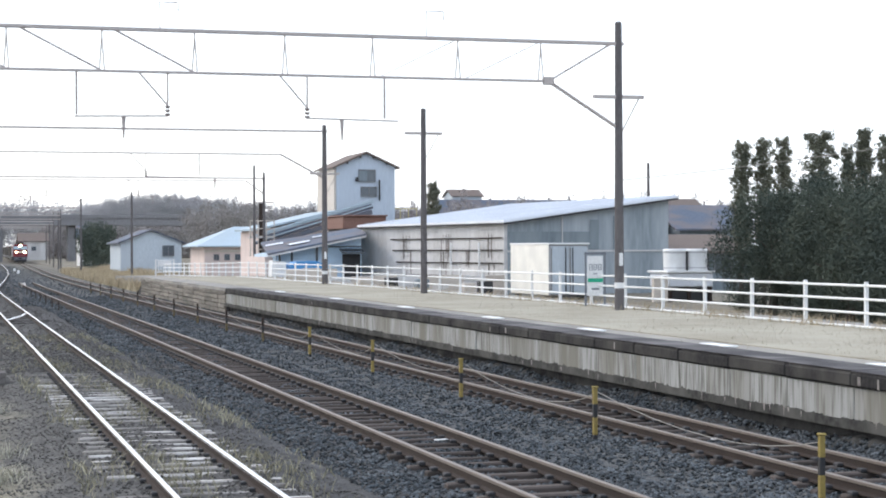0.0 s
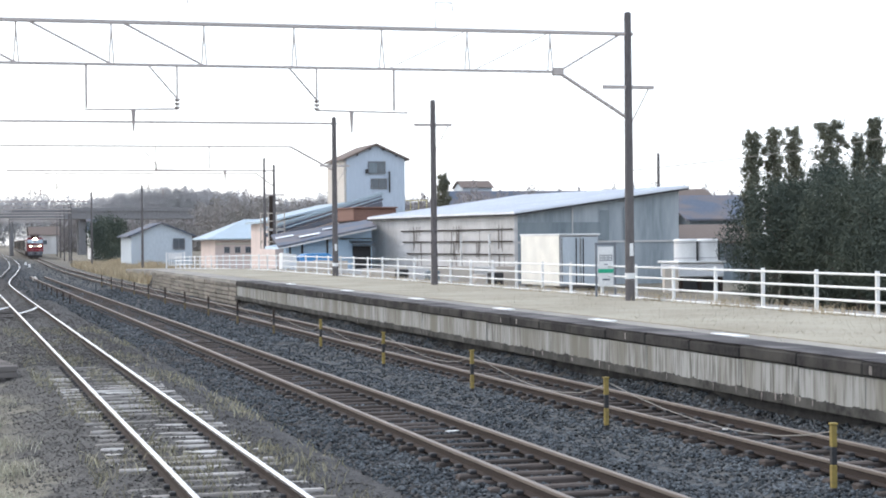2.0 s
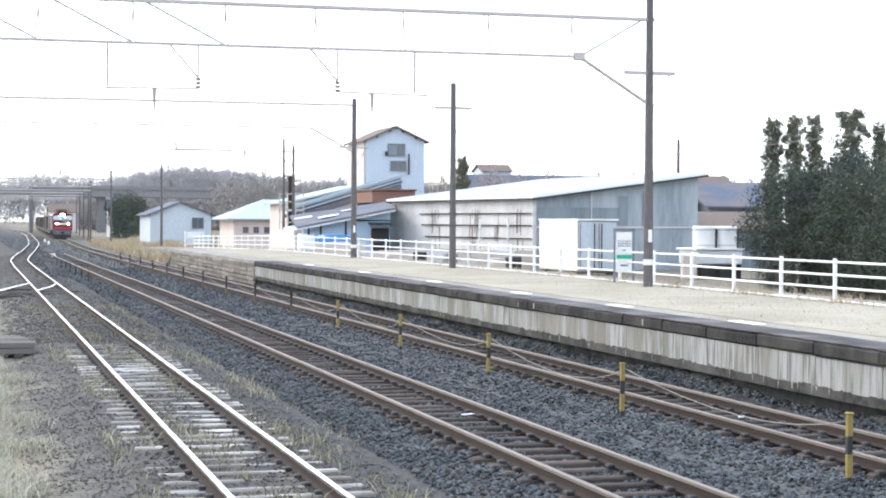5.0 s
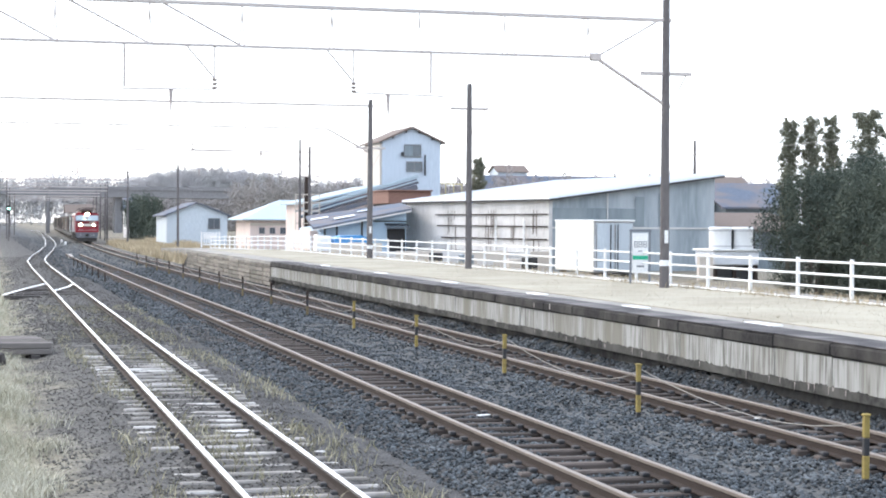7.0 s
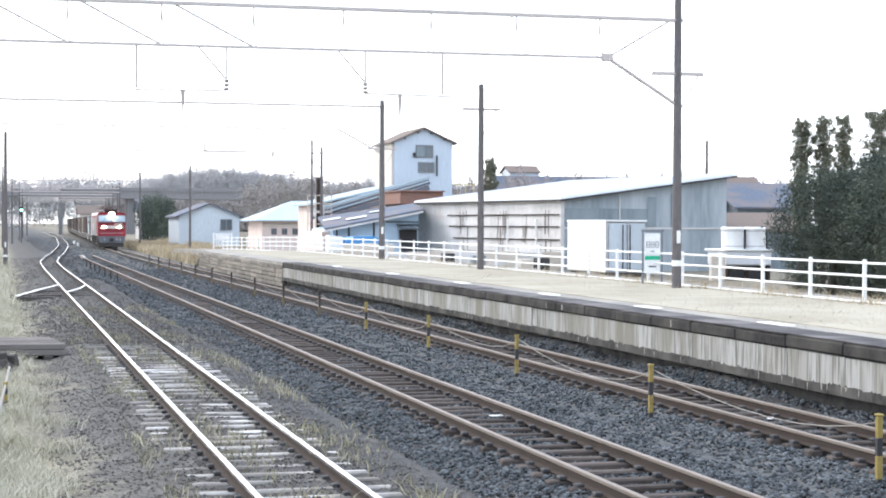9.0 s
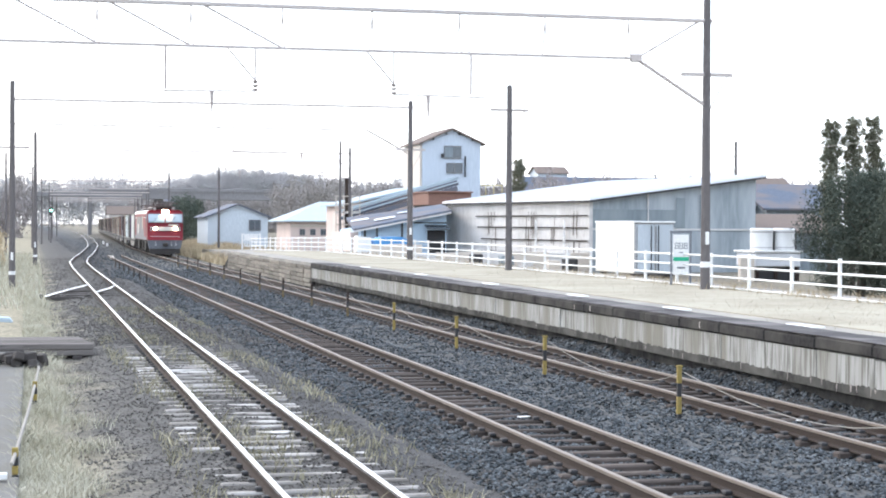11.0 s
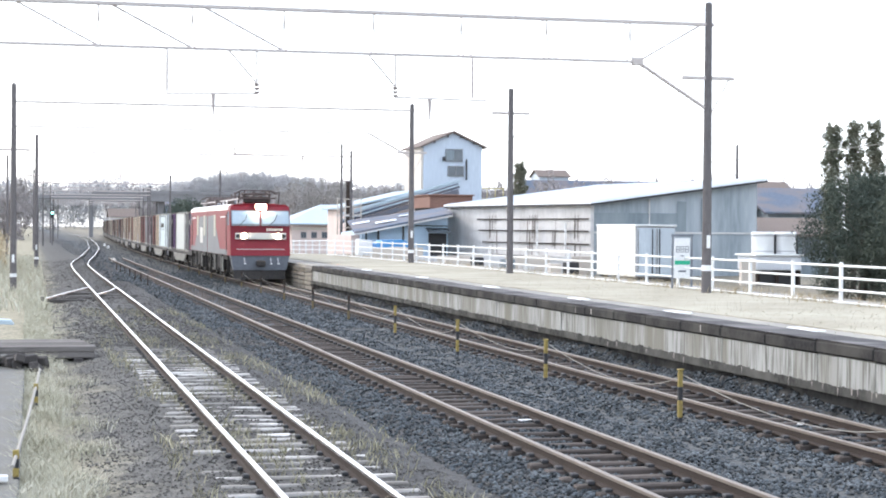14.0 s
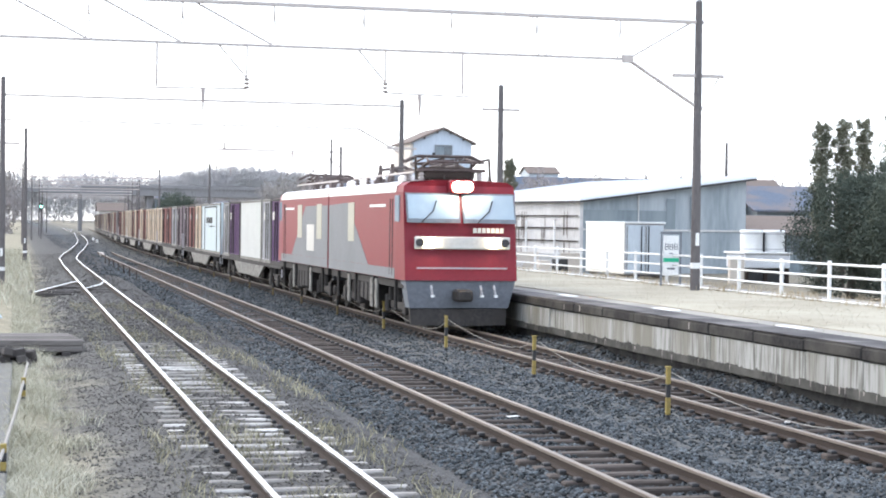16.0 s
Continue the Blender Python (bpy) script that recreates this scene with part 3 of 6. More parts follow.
    part("back_strip", Shape().prism([(112, -0.3), (112, 0.86), (150, 0.46), (150, -0.3)], "x", 14.2, 20.3), PAVE, p, "grey path behind the platform end")
    for yy in (22.4, 28.3, 34.6, 41.5, 50, 59.5, 70):
        part("edge_mark", Shape().box(13.16, 13.4, yy - 0.3, yy + 0.8, 0.905, 0.944, 0.004), WHITE, p, "white painted boarding mark")


def build_fence():
    f = thing("fence", "white painted pipe fence with four rails along the platform", "fence")
    def fx(y):
        return float(np.interp(y, (20, 50, 75, 110, 150), (18.75, 18.75, 18.6, 18.0, 17.6)))
    def fz(y):
        return ZP if y < 105 else ZP - 0.4 * min(1, (y - 105) / 40)
    ys = [22.2 + i * 2.7 for i in range(46)]
    post = Shape().box(-0.04, 0.04, -0.04, 0.04, -0.12, 1.0, 0.012).mesh("post", WHITE)
    for y in ys:
        part("post", post, None, f).location = (fx(y), y, fz(y))
    for z in (0.05, 0.34, 0.63, 0.92):
        for a, b in zip(ys[:-1], ys[1:]):
            part("rail", Shape().tube([(fx(a) - 0.02, a, fz(a) + z), (fx(b) - 0.02, b, fz(b) + z)], 0.03, 6), WHITE, f)
    g = thing("gate", "white slatted steel gate at the platform end", "gate", m=pose(0.2, 35.6, -0.25))
    for x in (17.1, 18.6):
        part("gate_post", Shape().box(x - 0.06, x + 0.06, 111.4, 111.52, 0.75, 2.1, 0.01), WHITE, g)
    for z in (0.98, 1.5, 1.98):
        part("gate_rail", Shape().box(17.16, 18.54, 111.43, 111.49, z, z + 0.07, 0.005), WHITE, g)
    for i in range(6):
        part("slat", Shape().box(17.3 + i * 0.2, 17.36 + i * 0.2, 111.44, 111.48, 1.05, 1.98, 0.005), WHITE, g)
    part("panel", Shape().box(17.25, 18.4, 111.38, 111.42, 1.55, 1.95, 0.005), WHITE, g)


def build_sign():
    s = thing("station_sign", "white station name board with green stripe on dark posts", "sign", m=pose(18.32, 48.6, ZP - 0.06))
    for x in (0.02, 0.62):
        part("post", Shape().box(x - 0.025, x + 0.025, -0.025, 0.025, -0.02, 1.68, 0.006), LSKIRT, s)
    part("top_bar", Shape().box(-0.02, 0.66, -0.03, 0.03, 1.6, 1.66, 0.006), LSKIRT, s)
    part("board", Shape().box(0.08, 0.56, -0.02, 0.02, 0.38, 1.56, 0.008), WHITE, s, "white enamelled board")
    part("stripe", Shape().box(0.08, 0.56, -0.026, -0.021, 0.78, 0.9), GREEN, s, "green stripe")
    for i in range(3):
        c = 0.18 + i * 0.14
        k = Shape()
        k.box(c - 0.055, c - 0.035, -0.026, -0.021, 1.14, 1.32).box(c + 0.035, c + 0.055, -0.026, -0.021, 1.14, 1.32)
        k.box(c - 0.035, c + 0.035, -0.026, -0.021, 1.3, 1.32).box(c - 0.035, c + 0.035, -0.026, -0.021, 1.22, 1.24).box(c - 0.035, c + 0.035, -0.026, -0.021, 1.14, 1.16)
        part("lettering", k, LSKIRT, s)
    part("lettering", Shape().box(0.26, 0.38, -0.026, -0.021, 1.02, 1.05), LSKIRT, s)
    part("lettering", Shape().box(0.2, 0.44, -0.026, -0.021, 0.56, 0.61), LSKIRT, s)


# ---- overhead line ----
def build_pole(x, y, z0, top, r0, r1, label, band=0.0, arm=0.0, crown=True):
    p = thing("pole", label, "overhead line pole", "poles of the overhead line", pose(x, y, z0))
    h = top - z0
    part("shaft", Shape().tube([(0, 0, -0.3), (0, 0, h * 0.5), (0, 0, h)], r0, 14, r1), POLE, p)
    part("cap", Shape().tube([(0, 0, h), (0, 0, h + 0.05)], r1 * 1.02, 12, r1 * 0.6), POLE, p)
    if band:
        part("band", Shape().tube([(0, 0, band), (0, 0, band + 0.16)], r0 * 0.99, 14), WHITE, p, "white band")
        part("plate", Shape().box(-0.06, 0.05, -r0 - 0.02, -r0 - 0.005, 1.25, 1.6, 0.004), WHITE, p, "small white plate")
    if arm:
        part("crossarm", Shape().box(-0.75, 0.75, -0.05, 0.05, arm - z0 - 0.05, arm - z0 + 0.05, 0.01), STEEL, p)
        part("stay", Shape().tube([(0.62, 0, arm - z0), (0.1, 0, arm - z0 - 0.95)], 0.02, 6), STEEL, p)
    return p


def build_gantry(y, xl, xr, z_top, depth, elbow, z_brk, hangers, label, strings=(), web=True):
    """hangers: x, reach of the arm, place of its dropper."""
    g = thing("gantry", label, "overhead line gantry", "gantries of the overhead line")
    zb = z_top - depth
    part("top_chord", Shape().box(xl, xr + 0.15, y - 0.05, y + 0.05, z_top - 0.05, z_top + 0.05, 0.015), STEEL, g)
    part("bottom_chord", Shape().box(xl, elbow, y - 0.035, y + 0.035, zb - 0.035, zb + 0.035, 0.01), STEEL, g)
    part("knee_brace", Shape().tube([(elbow, y, zb), (xr, y, z_brk)], 0.05, 6), STEEL, g)
    if web:
        part("end_diagonal", Shape().tube([(elbow, y, zb), (xr - 0.2, y, z_top)], 0.03, 6), STEEL, g)
        part("gusset", Shape().box(elbow - 0.16, elbow + 0.16, y - 0.06, y + 0.06, zb - 0.1, zb + 0.12, 0.02), STEEL, g)
        x = elbow - 0.21
        while x > xl + 1:
            part("vertical", Shape().tube([(x + 0.05, y - 0.04, zb), (x - 0.02, y, z_top)], 0.018, 6), STEEL, g)
            part("vertical", Shape().tube([(x - 0.07, y + 0.04, zb), (x, y, z_top)], 0.018, 6), STEEL, g)
            if x < 7:
                part("diagonal", Shape().tube([(x, y, zb), (x - 2.1, y, z_top)], 0.03, 6), STEEL, g)
            elif x > 13:
                part("diagonal", Shape().tube([(x - 2.2, y, zb), (x, y, z_top)], 0.014, 5), STEEL, g)
            x -= 2.36
    for x, arm, drop in hangers:
        part("hanger", Shape().tube([(x, y, zb), (x, y, zb - 0.85)], 0.025, 6), STEEL, g)
        part("hanger_stay", Shape().tube([(x - 0.74, y, zb), (x, y, zb - 0.85)], 0.025, 6), STEEL, g)
        ins = Shape()
        for k in range(3):
            ins.tube([(x, y, zb - 0.86 - k * 0.1), (x, y, zb - 0.93 - k * 0.1)], 0.085, 10, 0.04)
        part("insulator", ins, PORCELAIN, g, "brown porcelain insulator")
        part("arm", Shape().tube([(x, y, zb - 1.12), (x + arm, y, zb - 1.16)], 0.025, 6), STEEL, g)
        part("dropper", Shape().tube([(x + drop, y, zb - 1.14), (x + drop, y, zb - 1.7)], 0.06, 6, 0.02), PORCELAIN, g)
    for x, zz in strings:
        part("insulator_string", Shape().tube([(x, y, zb), (x, y, zz)], 0.03, 6), PORCELAIN, g)
    if web:
        for x in (xr - 5.5, xr - 12.6):
            part("bracket", Shape().tube([(x, y, z_top), (x, y, z_top + 0.72), (x + 0.47, y, z_top + 0.72), (x + 0.47, y, z_top + 0.5)], 0.02, 6), STEEL, g)
    return g


def build_overhead():
    build_pole(18.05, 45.2, ZP, 8.86, 0.138, 0.098, "dark weathered line pole with crossarm and white band", 0.62, 6.83)
    build_pole(17.9, 65.0, ZP, 8.0, 0.135, 0.1, "slim dark line pole on the platform", 0, 7.09)
    build_pole(18.15, 84.2, ZP, 8.69, 0.15, 0.105, "dark line pole carrying a gantry", 0.5, 6.35)
    build_pole(21.6, 124, 0, 8.6, 0.11, 0.075, "slim dark pole behind the platform")
    build_pole(22.3, 124, 0, 8.1, 0.12, 0.085, "dark pole carrying the far gantry", 0, 6.0)
    build_pole(-0.95, 45.2, -0.25, 8.86, 0.138, 0.098, "dark weathered pole beside the siding", 0.6)
    build_pole(-0.8, 80.0, -0.25, 8.9, 0.15, 0.105, "dark weathered pole beside the siding with white plate", 0.6, 6.0)
    build_pole(0.3, 121.0, -0.25, 8.7, 0.15, 0.1, "dark weathered pole in dry grass", 0.6, 6.0)
    build_gantry(45.2, -0.95, 18.05, 8.3, 1.08, 16.0, 5.96, ((5.64, -2.35, -1.12), (9.29, 2.47, 0.93)), "grey steel lattice gantry across the tracks", ((11.38, 6.12), (3.34, 6.1)))
    build_gantry(84.2, -0.8, 18.15, 8.42, 1.15, 15.98, 6.1, ((9.46, 3.4, 3.3),), "grey steel lattice gantry across the tracks", ((12.0, 6.2),), False)
    build_gantry(124.0, 3.7, 22.3, 7.72, 0.18, 21.0, 6.6, ((7.1, -2.4, -1.1), (13.4, 2.5, 1.0)), "slender steel gantry across the tracks far off", (), False)
    build_pole(24.0, 37.7, -0.1, 6.2, 0.12, 0.09, "slim wooden utility pole behind the fence")
    w = thing("wire", "thin pale service wire between two poles", "wire")
    part("strand", Shape().tube([(18.05, 45.2, 4.52), (20.0, 42.7, 4.73), (22.0, 40.2, 5.02), (24.0, 37.7, 5.33)], 0.011, 5), ROPE, w)
    # the many poles further along the line
    for x, y, h in ((-2.2, 165, 9), (0.2, 205, 9), (1.5, 250, 9), (3.0, 300, 9.5), (15.6, 205, 8.5), (17.2, 165, 8.0), (16.2, 250, 8.2), (17.5, 275, 8.5), (18.6, 305, 9), (20, 340, 9), (21.2, 372, 9), (4.0, 345, 9), (5.5, 390, 9)):
        build_pole(x, y, -0.3, h, 0.12, 0.09, "slender far pole beside the line", 0)
    for y, xl, xr in ((205, 0.2, 15.6), (250, 1.5, 16.2), (305, 3, 18.6), (345, 4, 20), (372, 5, 21.2)):
        g = thing("gantry", "thin far steel gantry over the line", "overhead line gantry", "gantries of the overhead line")
        part("top_chord", Shape().box(xl, xr, y - 0.1, y + 0.1, 7.4, 7.55), STEEL, g)
        part("bottom_chord", Shape().box(xl, xr, y - 0.1, y + 0.1, 6.9, 7.02), STEEL, g)
    s = thing("signal", "slim signal mast with a lit green lens", "railway signal", m=pose(2.9, 262, -0.3))
    part("mast", Shape().tube([(0, 0, 0), (0, 0, 4.6)], 0.08, 8), POLE, s)
    part("head", Shape().box(-0.22, 0.22, -0.1, 0.12, 4.0, 5.2, 0.06), DARK, s)
    part("lens", Shape().tube([(0, -0.13, 4.75), (0, -0.1, 4.75)], 0.16, 12), SIGNAL, s, "lit green lens")


def build_markers():
    prev = None
    for i in range(15):
        y = 17.63 + i * 7.04
        p = thing("marker_post", "yellow and black banded post with a rope beside the track", "marker post", "marker posts between the tracks", pose(9.45, y, -0.3))
        worn = i > 4
        for k, (a, b, m) in enumerate(((0.0, 0.16, BLACK), (0.16, 0.42, OLDYELLOW if worn else YELLOW), (0.42, 0.62, BLACK), (0.62, 0.86, RUST if worn else YELLOW))):
            part("band", Shape().box(-0.033, 0.033, -0.033, 0.033, a, b - 0.001, 0.008), m, p)
        part("cap", Shape().box(-0.045, 0.045, -0.045, 0.045, 0.861, 0.89, 0.012), RUST if worn else YELLOW, p)
        if prev is not None:
            pts = []
            for k in range(9):
                u = k / 8
                pts.append((9.45 + 0.045 + 0.25 * math.sin(math.pi * u), prev + (y - prev) * u, 0.5 - 0.42 * 4 * u * (1 - u) * (0.8 if i % 2 else 0.95)))
            r = thing("rope", "pale slack rope between marker posts", "rope", "ropes between the marker posts")
            part("strand", Shape().tube(pts, 0.007, 5), ROPE, r)
        prev = y
    for i in range(7):
        p = thing("stake", "short dark stake beside the middle track", "stake", "dark stakes", pose(5.35, 84 + i * 5.2, -0.3))
        part("shaft", Shape().box(-0.028, 0.028, -0.028, 0.028, 0, 0.62, 0.008), RUST, p)


# ---- buildings behind the platform ----
def window(parent, m, w, h, name="window"):
    """A framed window in the xz plane, facing -y."""
    fr = Shape()
    fr.box(0, w, -0.06, 0.04, 0, 0.07).box(0, w, -0.06, 0.04, h - 0.07, h).box(0, 0.07, -0.06, 0.04, 0.07, h - 0.07).box(w - 0.07, w, -0.06, 0.04, 0.07, h - 0.07).box(w / 2 - 0.03, w / 2 + 0.03, -0.06, 0.04, 0.07, h - 0.07)
    o = part(name, fr, LGREY, parent, "grey metal window frame", m)
    part("pane", Shape().box(0.07, w - 0.07, -0.02, 0.0, 0.07, h - 0.07), GLASS_DARK, o)
    return o


def ribbed(x0, x1, y, z0, z1, pitch=0.25, deep=0.02, top=None):
    """A sheet wall with upright ribs; top(x) gives its slanting upper edge."""
    n = max(2, int((x1 - x0) / pitch) * 2)
    vs, fs = [], []
    for i in range(n + 1):
        x = x0 + (x1 - x0) * i / n
        yy = y - (deep if i % 4 in (1, 2) else 0)
        vs += [(x, yy, z0), (x, yy, top(x) if top else z1), (x, y + 0.08, z0), (x, y + 0.08, top(x) if top else z1)]
    for i in range(n):
        a = i * 4
        fs += [(a, a + 4, a + 5, a + 1), (a + 2, a + 3, a + 7, a + 6), (a + 1, a + 5, a + 7, a + 3)]
    return Shape().add(vs, fs)


def build_shed():
    """Its own axes: x along the end wall that faces the camera side, y back along the wall that faces the tracks."""
    h = thing("warehouse", "grey sheet-metal warehouse with a pale sloping roof", "warehouse", m=pose(30.95, 95, 0, 0, 0, 10.2))
    w, d, e, t = 11.0, 20.3, 4.1, 5.52
    part("side_wall", ribbed(0, d, 0, -0.1, e, 0.3, 0.012), WALL_GREY, h, "stained pale sheet wall", Matrix(((0, 1, 0, 0), (1, 0, 0, 0), (0, 0, 1, 0), (0, 0, 0, 1))))
    part("end_wall", ribbed(0.0, w, -0.01, -0.1, 0, 0.35, 0.03, lambda x: e + (t - e) * x / w), WALL_TEAL, h, "grey-green sheet end wall")
    part("back_wall", Shape().prism([(0, -0.1), (w, -0.1), (w, t), (0, e)], "y", d - 0.1, d), WALL_GREY, h)
    part("far_wall", Shape().box(w, w + 0.1, 0, d, -0.1, t - 0.05), WALL_TEAL, h)
    for z, y1 in ((0.95, 15.0), (1.75, 14.6), (2.5, 15.2), (3.2, 15.5)):
        part("batten", Shape().box(-0.1, -0.04, 0.2, y1, z, z + 0.07), RUST, h, "dark rusted batten")
    rnd = random.Random(17)
    for yc, spread, k in ((7.6, 0.9, 16), (12.6, 0.8, 9), (1.6, 0.8, 7), (4.6, 0.5, 4)):
        for i in range(k):
            y, zt = yc + rnd.gauss(0, spread * 0.5), rnd.choice((3.18, 2.48, 3.5, 1.72))
            wd = rnd.uniform(0.03, 0.12)
            part("run_stain", Shape().box(-0.036, -0.028, y, y + wd, max(0.1, zt - rnd.uniform(0.5, 1.6)), zt, 0.003), STREAK, h, "rusty run below a batten")
    part("girt", Shape().box(0.1, w - 0.1, -0.09, -0.05, 2.42, 2.52), WALL_GREY, h)
    part("dark_band", Shape().box(0.1, 6.2, -0.075, -0.05, 2.6, 3.6), WALL_SLATE, h, "darker band on the upper end wall")
    for x, wd, za, zb in ((5.6, 0.6, 2.55, 4.3), (7.2, 0.6, 2.55, 4.5)):
        part("darker_sheet", Shape().box(x, x + wd, -0.085, -0.076, za, zb), WALL_SLATE, h)
    for x in (3.7, 7.4):
        part("sheet_joint", Shape().box(x, x + 0.05, -0.13, -0.05, -0.1, e + (t - e) * x / w - 0.05), WALL_GREY, h, "pale vertical cover strip")
    part("corner_post", Shape().box(-0.1, 0.12, -0.1, -0.045, -0.1, e, 0.01), WALL_GREY, h)
    r = Shape().prism([(-0.3, e - 0.0), (w + 0.5, t + 0.1), (w + 0.5, t + 0.22), (-0.3, e + 0.12)], "y", -0.5, d + 0.15)
    part("roof", r, ROOF_WHITE, h, "pale metal roof catching the sky")
    part("fascia", Shape().box(-0.32, -0.27, -0.5, d + 0.15, e - 0.12, e - 0.005), DARK, h, "dark eave board")
    part("fascia", Shape().prism([(-0.3, e - 0.11), (w + 0.5, t - 0.01), (w + 0.5, t + 0.095), (-0.3, e - 0.006)], "y", -0.52, -0.47), DARK, h, "dark verge board")
    seam = Shape()
    for i in range(30):
        y = -0.3 + i * 0.7
        seam.prism([(-0.28, e + 0.1), (w + 0.45, t + 0.22), (w + 0.45, t + 0.27), (-0.28, e + 0.16)], "y", y, y + 0.05)
    part("roof_seam", seam, ROOF_WHITE, h)["kind"] = "stuff"
    for y in (2.8, 6.5):
        part("downpipe", Shape().tube([(-0.2, y, -0.1), (-0.2, y, 3.0)], 0.07, 6), WHITE, h)


def build_box():
    c = thing("container", "cargo box with a cream-white side and grey doors beside the warehouse", "container", m=pose(30.45, 86, -0.08, 0, 0, 3))
    part("body", Shape().box(0, 2.2, 0, 5.5, 0.25, 2.9, 0.04), CONTAINER["grey"], c, "grey sheet body")
    # the sun on this left side is partly put into its cream-white colour
    part("side_panel", Shape().box(-0.04, -0.004, 0.04, 5.46, 0.28, 2.9, 0.01), CREAMWHITE, c, "cream-white side, paler for the sun on it")
    part("roof", Shape().box(-0.06, 2.26, -0.08, 5.56, 2.9, 3.0, 0.02), WHITE, c)
    for x0, x1 in ((0.06, 1.08), (1.12, 2.14)):
        d = part("door", Shape().box(x0, x1, -0.04, -0.004, 0.32, 2.82, 0.01), WALL_BARN, c)
        part("hinge_strip", Shape().box(x0 + 0.02, x0 + 0.07, -0.05, -0.041, 0.4, 2.75), GRIME, d)
    for x in (0.9, 1.3):
        part("lock_rod", Shape().tube([(x, -0.07, 0.4), (x, -0.07, 2.75)], 0.03, 6), DARK, c)
    part("sill", Shape().box(0.0, 2.2, -0.06, 0.0, 0.16, 0.25, 0.01), DARK, c)
    for x in (0.1, 1.85):
        for y in (0.3, 4.8):
            part("foot", Shape().box(x, x + 0.25, y, y + 0.4, -0.06, 0.25, 0.01), DARK, c)


def build_tanks():
    b = thing("tank_plinth", "white boxy plinth with tanks upon it", "plinth", m=pose(33.2, 80, -0.06))
    part("base", Shape().box(1.35, 3.75, 0, 2.4, 0.75, 1.45, 0.05), ROOF_WHITE, b, "pale grey deck")
    # solid dark block added to stand for the shade below the deck
    part("shade_block", Shape().box(1.45, 3.65, 0.2, 2.3, 0.0, 0.75), DARK, b, "dark block in place of the shade under the deck")
    for x in (1.4, 2.4, 3.55):
        part("leg", Shape().box(x, x + 0.15, 0.02, 0.18, 0.0, 0.75, 0.01), RUST, b)
    part("cover", Shape().box(1.25, 3.85, -0.1, 2.5, 1.45, 1.55, 0.02), WHITE, b)
    part("yellow_box", Shape().box(0.4, 1.15, -0.4, -0.1, 0.0, 1.3, 0.03), WALL_CREAM, b, "pale yellow cabinet")
    for x, r in ((35.35, 0.56), (36.55, 0.54)):
        t = thing("tank", "white upright cylindrical tank with a domed lid", "tank", "white tanks", pose(x, 81.1, 1.49))
        part("shell", Shape().tube([(0, 0, 0), (0, 0, 1.0)], r, 24), WHITE, t)
        part("lid", Shape().tube([(0, 0, 1.0), (0, 0, 1.1)], r + 0.05, 24, r - 0.05), WHITE, t)
        for z in (0.12, 0.88):
            part("hoop", Shape().tube([(0, 0, z), (0, 0, z + 0.04)], r + 0.015, 24), CONTAINER["grey"], t)
        part("pipe", Shape().tube([(r + 0.06, -0.1, 0), (r + 0.06, -0.1, 0.95)], 0.05, 6), DARK, t)


def gable_house(name, label, x0, x1, y0, y1, eave, ridge, wall, roof, along="y", wins=(), category="house", over=0.4):
    """A house with thick walls and an overhanging pitched roof; the ridge runs along y or x."""
    h = thing(name, label, category)
    if along == "y":
        xm = (x0 + x1) / 2
        part("wall", Shape().prism([(x0, -0.2), (x1, -0.2), (x1, eave), (xm, ridge), (x0, eave)], "y", y0, y1), wall, h)
        s = (ridge - eave) / (xm - x0)
        for k in (-1, 1):
            xe = xm + k * (xm - x0 + over)
            o = [(xm, ridge + 0.02), (xe, eave - over * s + 0.02), (xe, eave - over * s + 0.16), (xm, ridge + 0.18)]
            part("roof", Shape().prism(o, "y", y0 - over, y1 + over), roof, h)
    else:
        ym = (y0 + y1) / 2
        part("wall", Shape().prism([(y0, -0.2), (y1, -0.2), (y1, eave), (ym, ridge), (y0, eave)], "x", x0, x1), wall, h)
        s = (ridge - eave) / (ym - y0)
        for k in (-1, 1):
            ye = ym + k * (ym - y0 + over)
            o = [(ym, ridge + 0.02), (ye, eave - over * s + 0.02), (ye, eave - over * s + 0.16), (ym, ridge + 0.18)]
            part("roof", Shape().prism(o, "x", x0 - over, x1 + over), roof, h)
    for x, z, w, hh in wins:
        window(h, pose(x, y0 - 0.05, z), w, hh)
    return h


